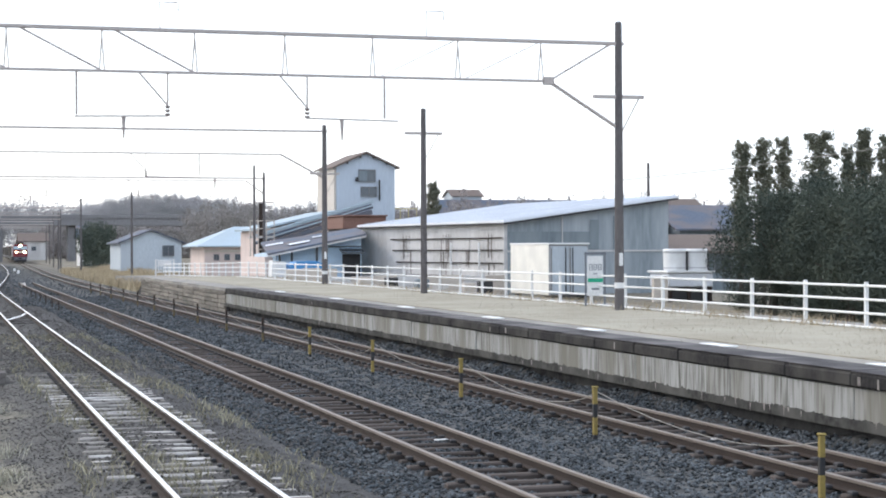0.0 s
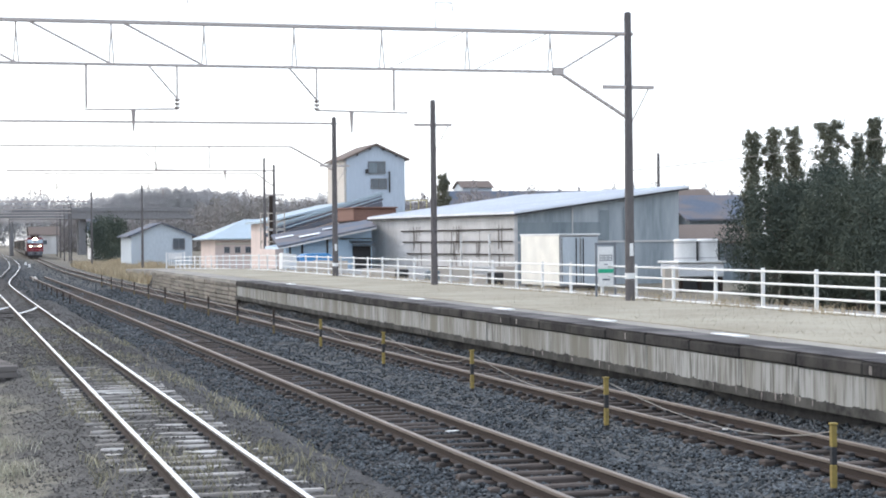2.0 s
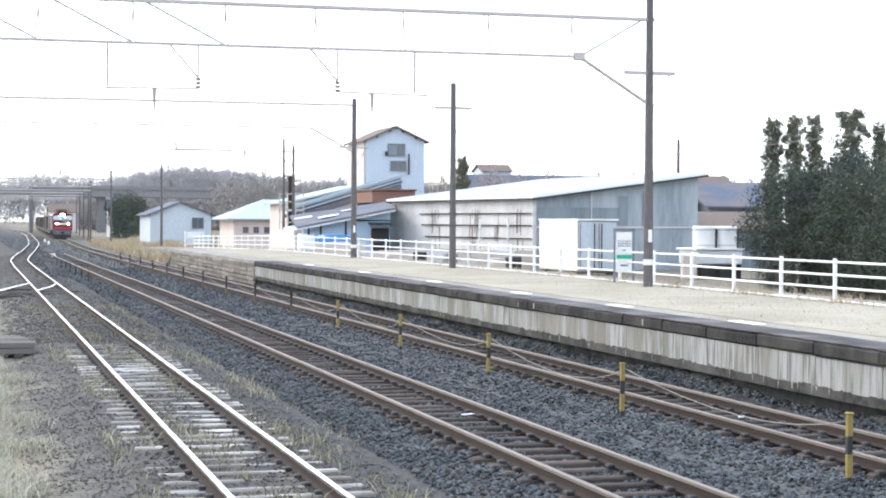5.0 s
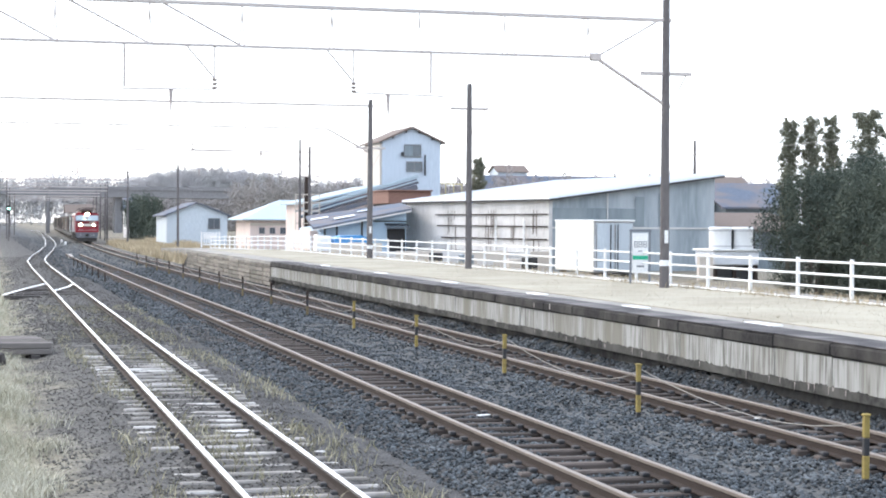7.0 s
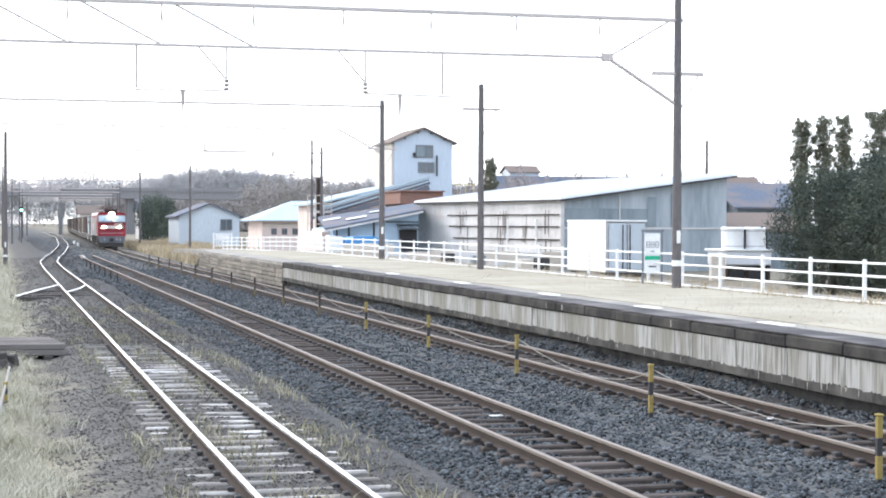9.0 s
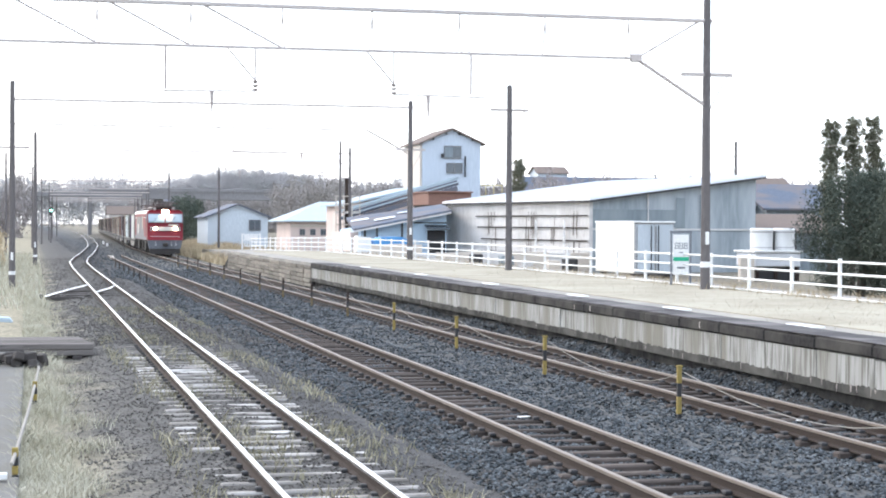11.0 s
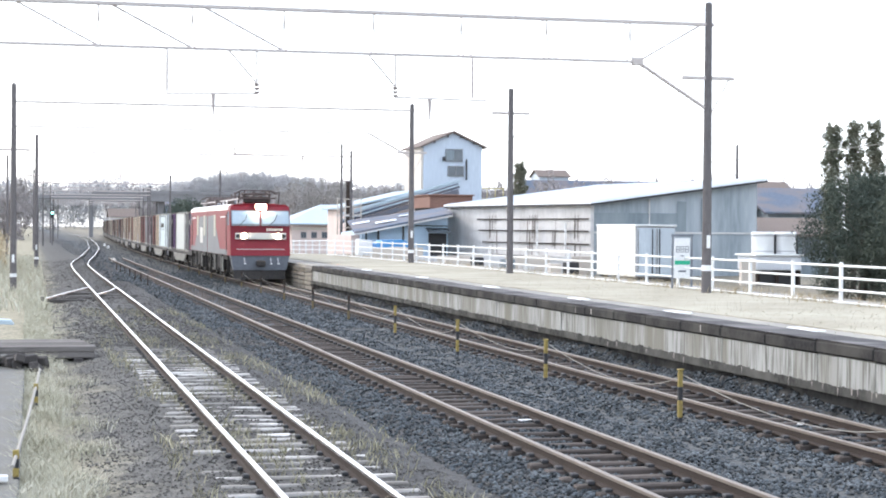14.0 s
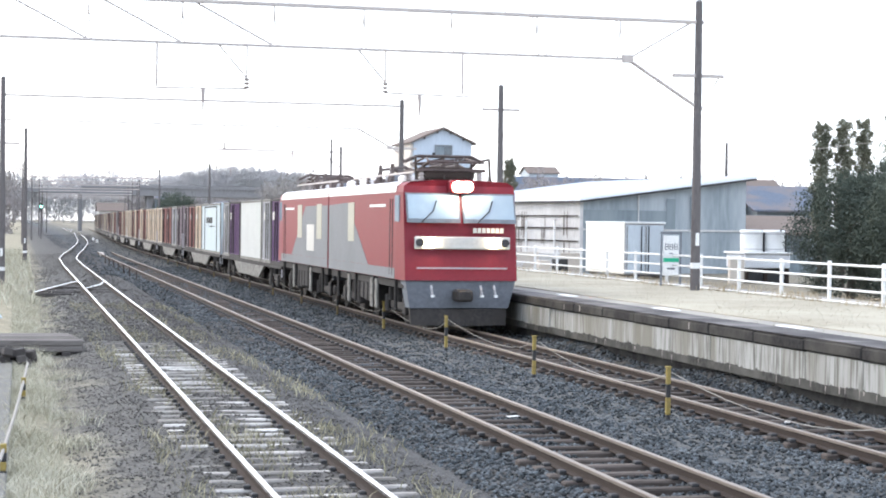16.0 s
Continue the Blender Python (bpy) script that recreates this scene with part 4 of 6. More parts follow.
def build_tower():
    h = gable_house("tower", "blue-grey sheet-metal elevator tower with a brown roof", 31.2, 36.1, 140, 147, 9.35, 10.45, WALL_TOWER, TOWERROOF, "y", ((33.0, 8.1, 1.45, 1.05), (33.2, 6.9, 1.35, 0.85)), "tower", 0.35)
    part("louvre", Shape().box(33.05, 33.75, 139.86, 139.9, 8.2, 9.05), WALL_SLATE, h, "half-closed shutter")
    part("vent_pipe", Shape().tube([(34.75, 139.8, 6.6), (34.75, 139.8, 8.3)], 0.07, 6), DARK, h)
    part("lamp_bracket", Shape().box(32.75, 32.95, 139.7, 139.95, 8.15, 8.5, 0.02), DARK, h)
    for x in (32.0, 33.1, 34.2, 35.3):
        part("roof_bracket", Shape().box(x, x + 0.12, 139.7, 139.95, 9.6 + 0.45 * (1.6 - abs(x - 33.6)) , 9.75 + 0.45 * (1.6 - abs(x - 33.6)), 0.01), DARK, h)
    # warm sunlight on the left side, painted as a cream sheet
    part("sunlit_side", Shape().box(31.02, 31.19, 140.2, 146.8, 0, 9.2), WALL_CREAM, h, "tower side coloured cream for the warm sun on it")
    c = thing("conveyor", "long inclined blue-grey conveyor gallery on trestles", "conveyor")
    for k, dz in enumerate((0.0, 0.75)):
        a, b = Vector((23.9, 137, 3.0 + dz * 0.7)), Vector((33.4, 137, 5.87 + dz * 0.6))
        d = b - a
        m = Matrix.Translation(a) @ pose(0, 0, 0, 0, -math.degrees(math.atan2(d.z, d.x)), 0)
        part("gallery", Shape().box(0, d.length, -0.6 - k * 0.02, 0.6, 0, 0.18, 0.02), ROOF_BLUE if k == 0 else ROOF_PALE, c, m=m)
        part("belt_edge", Shape().box(0, d.length, -0.75, -0.66, 0.2, 0.3, 0.02), ROOF_PALE, c, "pale conveyor edge rail", m)
        part("side_sheet", Shape().box(0.2, d.length - 0.2, -0.7, -0.63, -0.42, -0.02, 0.02), ROOF_BLUE, c, "blue-grey side sheeting", m)
    for x in (26, 29.5, 33):
        part("trestle", Shape().box(x, x + 0.15, 136.9, 137.1, -0.1, 2.9 + (x - 23.9) * 0.29, 0.01), DARK, c)
    s = thing("shed", "long shed with a pale blue sloping roof below the conveyor", "shed")
    part("wall", Shape().prism([(24.9, -0.1), (30.6, -0.1), (30.6, 5.5), (24.9, 4.15)], "y", 139, 149.8), WALL_PINK, s, "pale pink plaster wall")
    part("roof", Shape().prism([(24.4, 4.15), (30.9, 5.65), (30.9, 5.8), (24.4, 4.3)], "y", 138.4, 150), ROOF_PALE, s)


def build_yard():
    b = thing("shed", "rust-brown lean-to shed in the yard", "shed")
    part("wall", Shape().box(28.1, 31.3, 124, 130, 4.1, 5.0, 0.03), BROWN, b)
    part("lower_wall", Shape().box(28.3, 31.1, 124.2, 130, -0.1, 4.1), DARK, b)
    part("roof", Shape().box(28.0, 31.4, 123.8, 130.2, 5.0, 5.1, 0.02), BROWN, b)
    s = thing("shed", "light blue shed with a brown and grey roof", "shed")
    part("wall", Shape().prism([(20.9, -0.1), (26.6, -0.1), (26.6, 3.42), (20.9, 2.3)], "y", 112, 120), WALL_BLUE, s)
    part("pink_wall", Shape().box(20.35, 20.9, 113, 120, -0.1, 2.15), WALL_PINK, s, "pale pink wall")
    part("roof", Shape().add([(20.2, 111, 2.25), (26.7, 111, 3.53), (28.6, 121.5, 4.02), (21.6, 121.5, 3.0), (20.2, 111, 2.37), (26.7, 111, 3.65), (28.6, 121.5, 4.16), (21.6, 121.5, 3.14)],
                             [(4, 5, 6, 7), (0, 3, 2, 1), (0, 1, 5, 4), (1, 2, 6, 5), (2, 3, 7, 6), (3, 0, 4, 7)]), ROOF_BLUE, s, "brown-grey lean-to roof")
    part("fascia", Shape().prism([(20.2, 2.13), (26.7, 3.41), (26.7, 3.52), (20.2, 2.24)], "y", 110.98, 111.03), WALL_GREY, s, "pale board under the eave")
    # skylights: the sky they reflect is painted as plain white
    for u0, u1, v0, v1 in ((0.24, 0.45, 0.3, 0.42), (0.02, 0.2, 0.55, 0.66), (0.5, 0.62, 0.62, 0.7)):
        def on(u, v):
            lo = Vector((20.2, 111, 2.385)).lerp(Vector((26.7, 111, 3.665)), u)
            return lo.lerp(Vector((21.6, 121.5, 3.155)).lerp(Vector((28.6, 121.5, 4.175)), u), v)
        q = [on(u0, v0), on(u1, v0), on(u1, v1), on(u0, v1)]
        part("skylight", Shape().add(q + [p + Vector((0, 0, 0.02)) for p in q], [(3, 2, 1, 0), (4, 5, 6, 7), (0, 1, 5, 4), (1, 2, 6, 5), (2, 3, 7, 6), (3, 0, 4, 7)]), ROOF_WHITE, s, "skylight, its bright reflection painted white")
    # dark panel on the wall paints the unlit inside of the doorway
    part("opening", Shape().box(25.3, 26.5, 111.92, 111.98, 0, 2.3), DARK, s, "doorway with its inner shade painted flat")
    part("awning", Shape().prism([(111.0, 2.35), (112.0, 2.6), (112.0, 2.68), (111.0, 2.43)], "x", 25.1, 26.6), GLASS_DARK, s, "dark green awning")
    for x in (20.95, 21.75, 23.4):
        part("post", Shape().box(x, x + 0.12, 111.2, 111.32, -0.1, 2.2 + (x - 20.5) * 0.19, 0.01), DARK, s)
    part("cross_band", Shape().box(24.4, 26.6, 111.93, 111.985, 2.75, 2.83), DARK, s)
    cw = thing("low_wall", "pale stained concrete wall behind the fence", "wall")
    for k in range(3):
        part("block_panel", Shape().box(19.3 + k * 1.0, 20.29 + k * 1.0, 100, 100.16, -0.1, 1.5 + 0.04 * (k % 2), 0.02), WALL_CREAM, cw)
    lw = thing("low_wall", "pale concrete block wall behind the fence", "wall")
    for k in range(8):
        part("block_panel", Shape().box(20.3 + k * 1.28, 21.56 + k * 1.28, 93.2, 93.36, -0.1, 1.12 + 0.03 * (k % 3), 0.02), WALL_CREAM if k % 3 else WALL_GREY, lw)
    dr = random.Random(6)
    for k in range(7):
        bx = thing("crate", "assorted pale crate stored behind the fence", "crate", "crates in the yard", pose(20.6 + k * 1.35 + dr.uniform(-0.2, 0.2), 90.5 + dr.uniform(-1, 1), -0.06, 0, 0, dr.uniform(-20, 20)))
        part("box", Shape().box(-0.35, 0.35, -0.3, 0.3, 0, dr.uniform(0.6, 1.3), 0.03), (WALL_GREY, WALL_CREAM, DARK, WALL_SLATE)[k % 4], bx)
    t = thing("tarpaulin", "bright blue tarpaulin over a stack", "tarpaulin", m=pose(20.75, 107, -0.05))
    part("sheet", Shape().prism([(0, 0), (2.3, 0), (2.25, 1.75), (1.8, 1.95), (0.5, 1.92), (0.1, 1.7)], "y", 0, 1.6), TARP, t)
    u = thing("stack", "pale covered stack of goods in the yard", "stack", m=pose(19.75, 107.5, -0.05))
    part("cover", Shape().prism([(0, 0), (1.0, 0), (0.95, 1.9), (0.1, 2.0)], "y", 0, 1.2), WHITE, u)
    h = thing("house", "single-storey pink house with a pale blue hipped roof", "house")
    part("wall", Shape().box(25.0, 34, 172, 182, -0.2, 3.05), WALL_PINK, h)
    part("roof", Shape().add([(24.2, 171.2, 3.0), (34.6, 171.2, 3.0), (34.6, 182.8, 3.0), (24.2, 182.8, 3.0), (28.7, 177, 4.95), (34.6, 177, 4.95), (24.2, 171.2, 2.88), (34.6, 171.2, 2.88), (34.6, 182.8, 2.88), (24.2, 182.8, 2.88)],
                             [(0, 1, 5, 4), (2, 3, 4, 5), (3, 0, 4), (0, 6, 7, 1), (3, 9, 6, 0), (2, 8, 9, 3), (6, 9, 8, 7), (1, 7, 8, 2), (1, 2, 5)]), ROOF_PALE, h, "pale blue hipped roof")
    for k in range(6):
        window(h, pose(25.9 + k * 1.05, 171.95, 1.55), 0.55, 0.62)
    part("lower_band", Shape().box(25.0, 34, 171.9, 171.98, 2.35, 2.6), WALL_CREAM, h)
    gable_house("barn", "grey-blue sheet barn with a shallow roof", 18.8, 25.4, 192, 204, 3.4, 4.7, WALL_BARN, ROOF_BLUE, "y", ((23.3, 1.9, 1.3, 1.2),), "barn", 0.4)
    w = thing("service_pole", "short dark stack with a ladder cage beside the roof", "chimney", m=pose(23.9, 134, 0))
    part("chimney_pipe", Shape().tube([(0, 0, 0), (0, 0, 6.3)], 0.2, 8), RUST, w)
    for x in (-0.95, -0.35, 0.3, 0.9):
        part("cage_post", Shape().box(x - 0.04, x + 0.04, -0.5, -0.42, 0, 4.9, 0.01), WALL_CREAM, w)
    for z in (2.6, 3.6, 4.2, 4.8):
        part("cage_rail", Shape().box(-1.0, 0.95, -0.5, -0.44, z, z + 0.07), WALL_CREAM, w)
    part("cage_deck", Shape().box(-1.0, 0.95, -0.5, 0.5, 3.5, 3.58), WALL_GREY, w)
    y = thing("platform_stair", "pale yellow railed landing by the tower", "landing", m=pose(36.1, 141, 0))
    part("deck", Shape().box(0, 2.2, 0, 2, 5.0, 5.12), PALEYELLOW, y)
    for k in range(4):
        part("rail_post", Shape().box(k * 0.7, k * 0.7 + 0.06, 0, 0.06, 5.12, 6.0), PALEYELLOW, y)
    part("hand_rail", Shape().box(0, 2.2, 0, 0.06, 5.92, 6.0), PALEYELLOW, y)
    part("leg", Shape().box(0, 0.15, 0, 0.15, -0.1, 5.0).box(2.0, 2.15, 0, 0.15, -0.1, 5.0), DARK, y)


# ---- distance ----
def build_bridge():
    b = thing("overpass", "grey concrete road overpass across the railway", "overpass", m=pose(0, 0, 1.0))
    y = 430
    part("deck", Shape().add([(14, y, 7.6), (96, y - 58, 6.4), (96, y - 48, 6.4), (14, y + 10, 7.6), (14, y, 9.3), (96, y - 58, 8.2), (96, y - 48, 8.2), (14, y + 10, 9.3)],
                             [(0, 1, 5, 4), (1, 2, 6, 5), (2, 3, 7, 6), (3, 0, 4, 7), (4, 5, 6, 7), (0, 3, 2, 1)]), BRIDGE, b, "weathered grey girder")
    part("parapet", Shape().add([(14, y - 0.3, 9.3), (96, y - 58.3, 8.2), (96, y - 58.3, 9.0), (14, y - 0.3, 10.1), (14, y + 0.2, 9.3), (96, y - 57.8, 8.2), (96, y - 57.8, 9.0), (14, y + 0.2, 10.1)],
                                [(0, 1, 2, 3), (7, 6, 5, 4), (3, 2, 6, 7), (0, 3, 7, 4)]), BRIDGE, b)
    part("girder", Shape().box(-60, 14, y, y + 8, 8.0, 9.0), BRIDGE, b)
    part("upper_rail", Shape().box(-60, 14, y - 0.2, y, 10.6, 10.8), STEEL, b)
    for i in range(22):
        x = -58 + i * 3.3
        part("truss_web", Shape().tube([(x, y - 0.1, 9.0), (x + 1.65, y - 0.1, 10.7), (x + 3.3, y - 0.1, 9.0)], 0.1, 5), STEEL, b)
    for x, w in ((13.5, 0.9), (29.0, 1.8), (-22, 1.6)):
        part("pier", Shape().box(x, x + w, y + 1 - max(0, x - 14) * 0.7, y + 7 - max(0, x - 14) * 0.7, -1.4, 8.0, 0.1), BRIDGE, b)


def woods(name, label, x0, x1, y, base, profile, n, r, seed, material=None):
    """A bank of winter trees seen from far off, its ridge following profile(u)."""
    g = np.random.default_rng(seed)
    u = g.random(n)
    x = x0 + (x1 - x0) * u
    top = profile(u) + g.normal(0, 0.45 * r, n)
    z = base + (top - base) * np.sqrt(g.random(n))
    c = np.stack([x, y + g.uniform(0, 30, n) + (z - base) * 0.6, z], -1)
    per = 44
    k = n * per
    q = g.normal(size=(k, 3))
    q *= (g.random(k) ** 0.45 / np.linalg.norm(q, axis=1))[:, None]
    rr = np.repeat(r * g.uniform(0.5, 1.2, n), per)[:, None]
    p = np.repeat(c, per, 0) + q * rr * np.array([0.85, 0.85, 1.7])
    up = g.normal(size=(k, 3)) * np.array([0.5, 0.5, 1.0])
    up /= np.linalg.norm(up, axis=1)[:, None]
    side = np.cross(up, g.normal(size=(k, 3)))
    side /= np.linalg.norm(side, axis=1)[:, None] + 1e-6
    sz = (r * 0.2 * g.uniform(0.5, 1.4, k))[:, None]
    v = np.stack([p - up * sz, p + side * sz * 0.4, p + up * sz, p - side * sz * 0.4], 1).reshape(-1, 3)
    ob = raw(name, v, np.arange(k * 4).reshape(-1, 4), material or HAZY_WOODS)
    return tagged(ob, label, "woods", kind="stuff")


def build_distance():
    hill = Shape()
    k = 40
    vs, fs = [], []
    prof = lambda u: 40 * max(0.0, math.sin(math.pi * min(1, max(0, u)))) ** 0.35
    for i in range(k + 1):
        u = i / k
        x = 78 + 93 * u
        vs += [(x, 1000, -3), (x, 1030, prof(u) * 0.75 - 3), (x, 1150, -3)]
    for i in range(k):
        a = i * 3
        fs += [(a, a + 3, a + 4, a + 1), (a + 1, a + 4, a + 5, a + 2)]
    # hill and horizon trees take the haze-paled woods colour
    tagged(part("hill", hill.add(vs, fs), HAZY_WOODS), "wooded hill beyond the overpass", "hill", kind="structure")
    hp = lambda u: 4 + 28.5 * np.clip(np.sin(np.pi * np.clip(u, 0, 1)), 0, 1) ** 0.16 + 0.9 * np.sin(u * 47)
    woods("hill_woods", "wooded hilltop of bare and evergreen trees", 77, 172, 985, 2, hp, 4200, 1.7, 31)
    flat = lambda h, k: (lambda u: h + k * np.sin(u * 21) * np.sin(u * 9.3) + 0.6 * k * np.sin(u * 67))
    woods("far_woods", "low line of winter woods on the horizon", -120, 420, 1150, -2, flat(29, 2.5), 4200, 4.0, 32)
    woods("mid_woods", "brown winter trees behind the overpass", 30, 130, 520, -1, flat(8.3, 1.6), 2200, 2.0, 33, WOODS_BROWN)
    woods("left_woods", "dark trees beside the line", -60, 0, 330, -1, flat(8.6, 1.6), 1200, 1.5, 34, WOODS_BROWN)
    woods("field_scrub", "dry brown scrub beside the siding", -12, -1.6, 92, -0.3, flat(1.5, 0.5), 500, 0.4, 38, GRASS_TAN)
    woods("bank_woods", "brown bare trees behind the tower", 40, 130, 275, 0, flat(8.9, 0.9), 2200, 1.1, 35, WOODS_BROWN)
    woods("bridge_trees", "dark evergreen trees under the overpass", 18.6, 21.6, 222, -0.5, flat(5.2, 0.5), 420, 0.7, 36, LEAF)
    woods("verge_scrub", "brown bare scrub behind the warehouse", 50, 80, 150, -0.2, flat(6.6, 0.8), 900, 0.7, 37, WOODS_BROWN)
    for x, y, w, h, wm, rm in ((72.0, 250, 22, 9.8, WALL_GREY, ROOF_BLUE), (45.6, 114, 7.0, 6.0, BROWN, TOWERROOF), (49.2, 112, 5.5, 5.5, WALL_SLATE, ROOF_BLUE), (43.2, 100, 5.2, 3.3, WALL_SLATE, TOWERROOF), (51, 150, 9, 4.4, WALL_GREY, ROOF_BLUE), (57, 165, 8, 4.8, WALL_CREAM, ROOF_BLUE), (74, 260, 14, 6.0, WALL_GREY, ROOF_BLUE), (92, 300, 12, 8, WALL_GREY, DARK),
                              (20, 470, 7, 7, WALL_GREY, TOWERROOF), (22.7, 300, 1.8, 6.6, WHITE, ROOF_BLUE), 
                              (120, 420, 12, 10, WALL_GREY, ROOF_BLUE), (135, 440, 14, 9, WALL_GREY, ROOF_BLUE)):
        gable_house("house", "distant house with a tiled roof" if rm is not DARK and rm is not TOWERROOF else "distant house with a dark roof", x, x + w, y, y + 8, h * 0.72, h, wm, rm, "x",
                    tuple((x + 0.8 + i * 2.2, h * 0.35, 1.2, 1.1) for i in range(int(w / 2.4))), "house", 0.5)
    gable_house("house", "distant two-storey house with a low grey roof", 76.9, 81.6, 262, 267, 10.75, 11.7, WALL_BARN, TOWERROOF, "x", ((77.5, 9.3, 1.2, 0.9), (79.7, 9.3, 1.2, 0.9)), "house", 0.3)
    build_pole(62.8, 150, 0, 10.4, 0.18, 0.12, "slim utility pole behind the houses")


# ---- planting ----
def build_hedge():
    g = np.random.default_rng(8)
    for j, (x, y, rx, rz, h) in enumerate(((30.4, 60.5, 2.3, 2.2, 4.9), (32.4, 59.0, 2.6, 2.6, 5.6), (30.6, 55.0, 2.4, 2.2, 4.9), (33.2, 54.0, 2.6, 2.5, 5.7), (29.6, 50.5, 2.2, 2.2, 4.8), (32.0, 49.0, 2.6, 2.4, 5.3), (28.6, 46.2, 2.2, 2.2, 4.8), (31.2, 44.0, 2.6, 2.4, 5.3), (35.6, 57.5, 2.8, 2.8, 6.5), (35.4, 50, 2.8, 2.8, 6.3), (33.0, 62.5, 2.3, 2.3, 5.6))):
        t = thing("tree", "dense dark evergreen tree behind the fence", "tree", "evergreen hedge trees", pose(x, y, -0.1))
        part("trunk", Shape().tube([(0, 0, -0.1), (0.1, 0, h * 0.4), (0, 0.1, h * 0.75)], 0.2, 8, 0.06), BARK, t)
        for k in range(5):
            a = k * 1.26 + j
            part("limb", Shape().tube([(0.05, 0, h * (0.2 + 0.1 * k)), (math.cos(a) * rx * 0.6, math.sin(a) * rx * 0.6, h * (0.35 + 0.1 * k))], 0.06, 5, 0.02), BARK, t)
        n = 230
        d = g.normal(size=(n, 3))
        d /= np.linalg.norm(d, axis=1)[:, None]
        rr = g.random(n) ** 0.33
        c = d * rr[:, None] * np.array([rx, rx, h * 0.5]) + np.array([0, 0, h * 0.5])
        c[:, 2] = np.clip(c[:, 2], 0.4, None)
        ob = leaves("crown", c, 0.55 * g.uniform(0.5, 1.2, n), 150, 0.05, LEAF, 100 + j)
        ob.parent = t
    for j, (x, y, h, w) in enumerate(((36.1, 75, 7.5, 0.36), (37.25, 75, 7.65, 0.4), (38.3, 75, 7.75, 0.44), (40.2, 75, 8.0, 0.8), (41.65, 75, 7.3, 0.26), (42.5, 75, 8.2, 0.62), (43.7, 75, 8.0, 0.5), (44.9, 75, 8.1, 0.5), (34.05, 121, 7.3, 0.62))):
        t = thing("conifer", "tall narrow conifer with ragged dark foliage", "tree", "row of conifers", pose(x, y, -0.1))
        part("trunk", Shape().tube([(0, 0, -0.1), (0, 0, h * 0.6), (0, 0, h * 0.95)], 0.14, 8, 0.03), BARK, t)
        n = 700 if w > 0.55 else 440
        u = (np.floor(g.random(n) * 13) + g.normal(0.5, 0.3, n)) / 13
        a = g.uniform(0, 6.28, n)
        taper = (0.25, 0.3, 0.6, 0.5, 0.4, 0.7, 0.5, 0.6, 0.7)[j]
        s = np.sqrt(g.random(n))
        r = 1.75 * w * (1 - taper * u) * s * (0.8 + 0.28 * np.sin(np.floor(u * 13) * 2.3 + j + np.floor(a * 1.2)))
        c = np.stack([np.cos(a) * r, np.sin(a) * r, h * (0.3 + 0.7 * u) + 0.18 * s], -1)
        ob = leaves("crown", c, 0.15 * g.uniform(0.5, 1.4, n), 36, 0.05, LEAF_CON, 200 + j, 1.0)
        ob.parent = t


def build_grass():
    g = np.random.default_rng(12)
    n = 16000
    y = 22 * (112 / 22) ** g.random(n)
    x = 18.9 - 5.7 * g.random(n) ** 1.15
    keep = (x > 13.9 + 0.25 * np.sin(y * 0.5) + 0.2 * np.sin(y * 1.7)) | (g.random(n) < 0.1)
    x, y = x[keep], y[keep]
    blades("platform_grass", "short straw-coloured winter grass on the platform", x, y, np.full(len(x), ZP - 0.01), 0.075, 0.005, GRASS_PLAT, 13, 0.9)
    n = 5200
    y = 21 * (105 / 21) ** g.random(n)
    x = 18.85 - np.abs(g.normal(0, 0.3, n))
    k = np.sin(y * 1.3) + 0.7 * np.sin(y * 3.1 + 1) > g.uniform(-1.2, 1.4, n)
    x, y = x[k], y[k]
    blades("fence_grass", "longer tan grass along the foot of the fence", x, y, np.full(len(x), ZP - 0.01), 0.26, 0.007, GRASS_TAN, 19, 0.45)
    n = 60000
    y = 14 * (70 / 14) ** g.random(n)
    x = g.uniform(-0.2, 2.0, n)
    dens = 0.5 * np.sin(x * 3 + 1) * np.sin(y * 0.7) + np.sin(y * 1.9 + x * 2) * 0.4 + (0.75 - x) * 1.5
    k = dens > g.uniform(-0.1, 1.2, n)
    x, y = x[k], y[k]
    blades("verge_grass", "pale dry grass clumps beside the siding", x, y, ground_height(x, y), 0.19, 0.0055, GRASS, 14, 0.8)
    n = 14000
    y = 14 * (60 / 14) ** g.random(n)
    x = g.uniform(1.6, 4.9, n)
    k = (np.abs(np.abs(x - XA) - 0.566) > 0.1) & (np.sin(y * 0.9) + np.sin(x * 5 + y * 0.3) > g.uniform(-0.6, 1.4, n))
    x, y = x[k], y[k]
    blades("siding_grass", "sparse thin weeds growing in the siding", x, y, ground_height(x, y), 0.14, 0.007, GRASS_G, 15, 0.7)
    n = 16000
    y = g.uniform(112, 230, n)
    x = g.uniform(13.2, 20, n) + bend(y)
    blades("bank_grass", "tall tan dry grass on the bank", x, y, ground_height(x, y), 0.8, 0.04, GRASS_TAN, 16, 0.3)
    n = 9000
    y = g.uniform(60, 160, n)
    x = g.uniform(-6, 0.6, n)
    blades("field_grass", "tan dry grass beside the line", x, y, ground_height(x, y), 0.4, 0.02, GRASS, 17, 0.4)
    n = 9000
    y = g.uniform(26, 70, n)
    x = g.uniform(19.3, 24, n)
    blades("weed_strip", "dry weeds behind the fence", x, y, ground_height(x, y), 0.8, 0.014, GRASS_TAN, 18, 0.3)


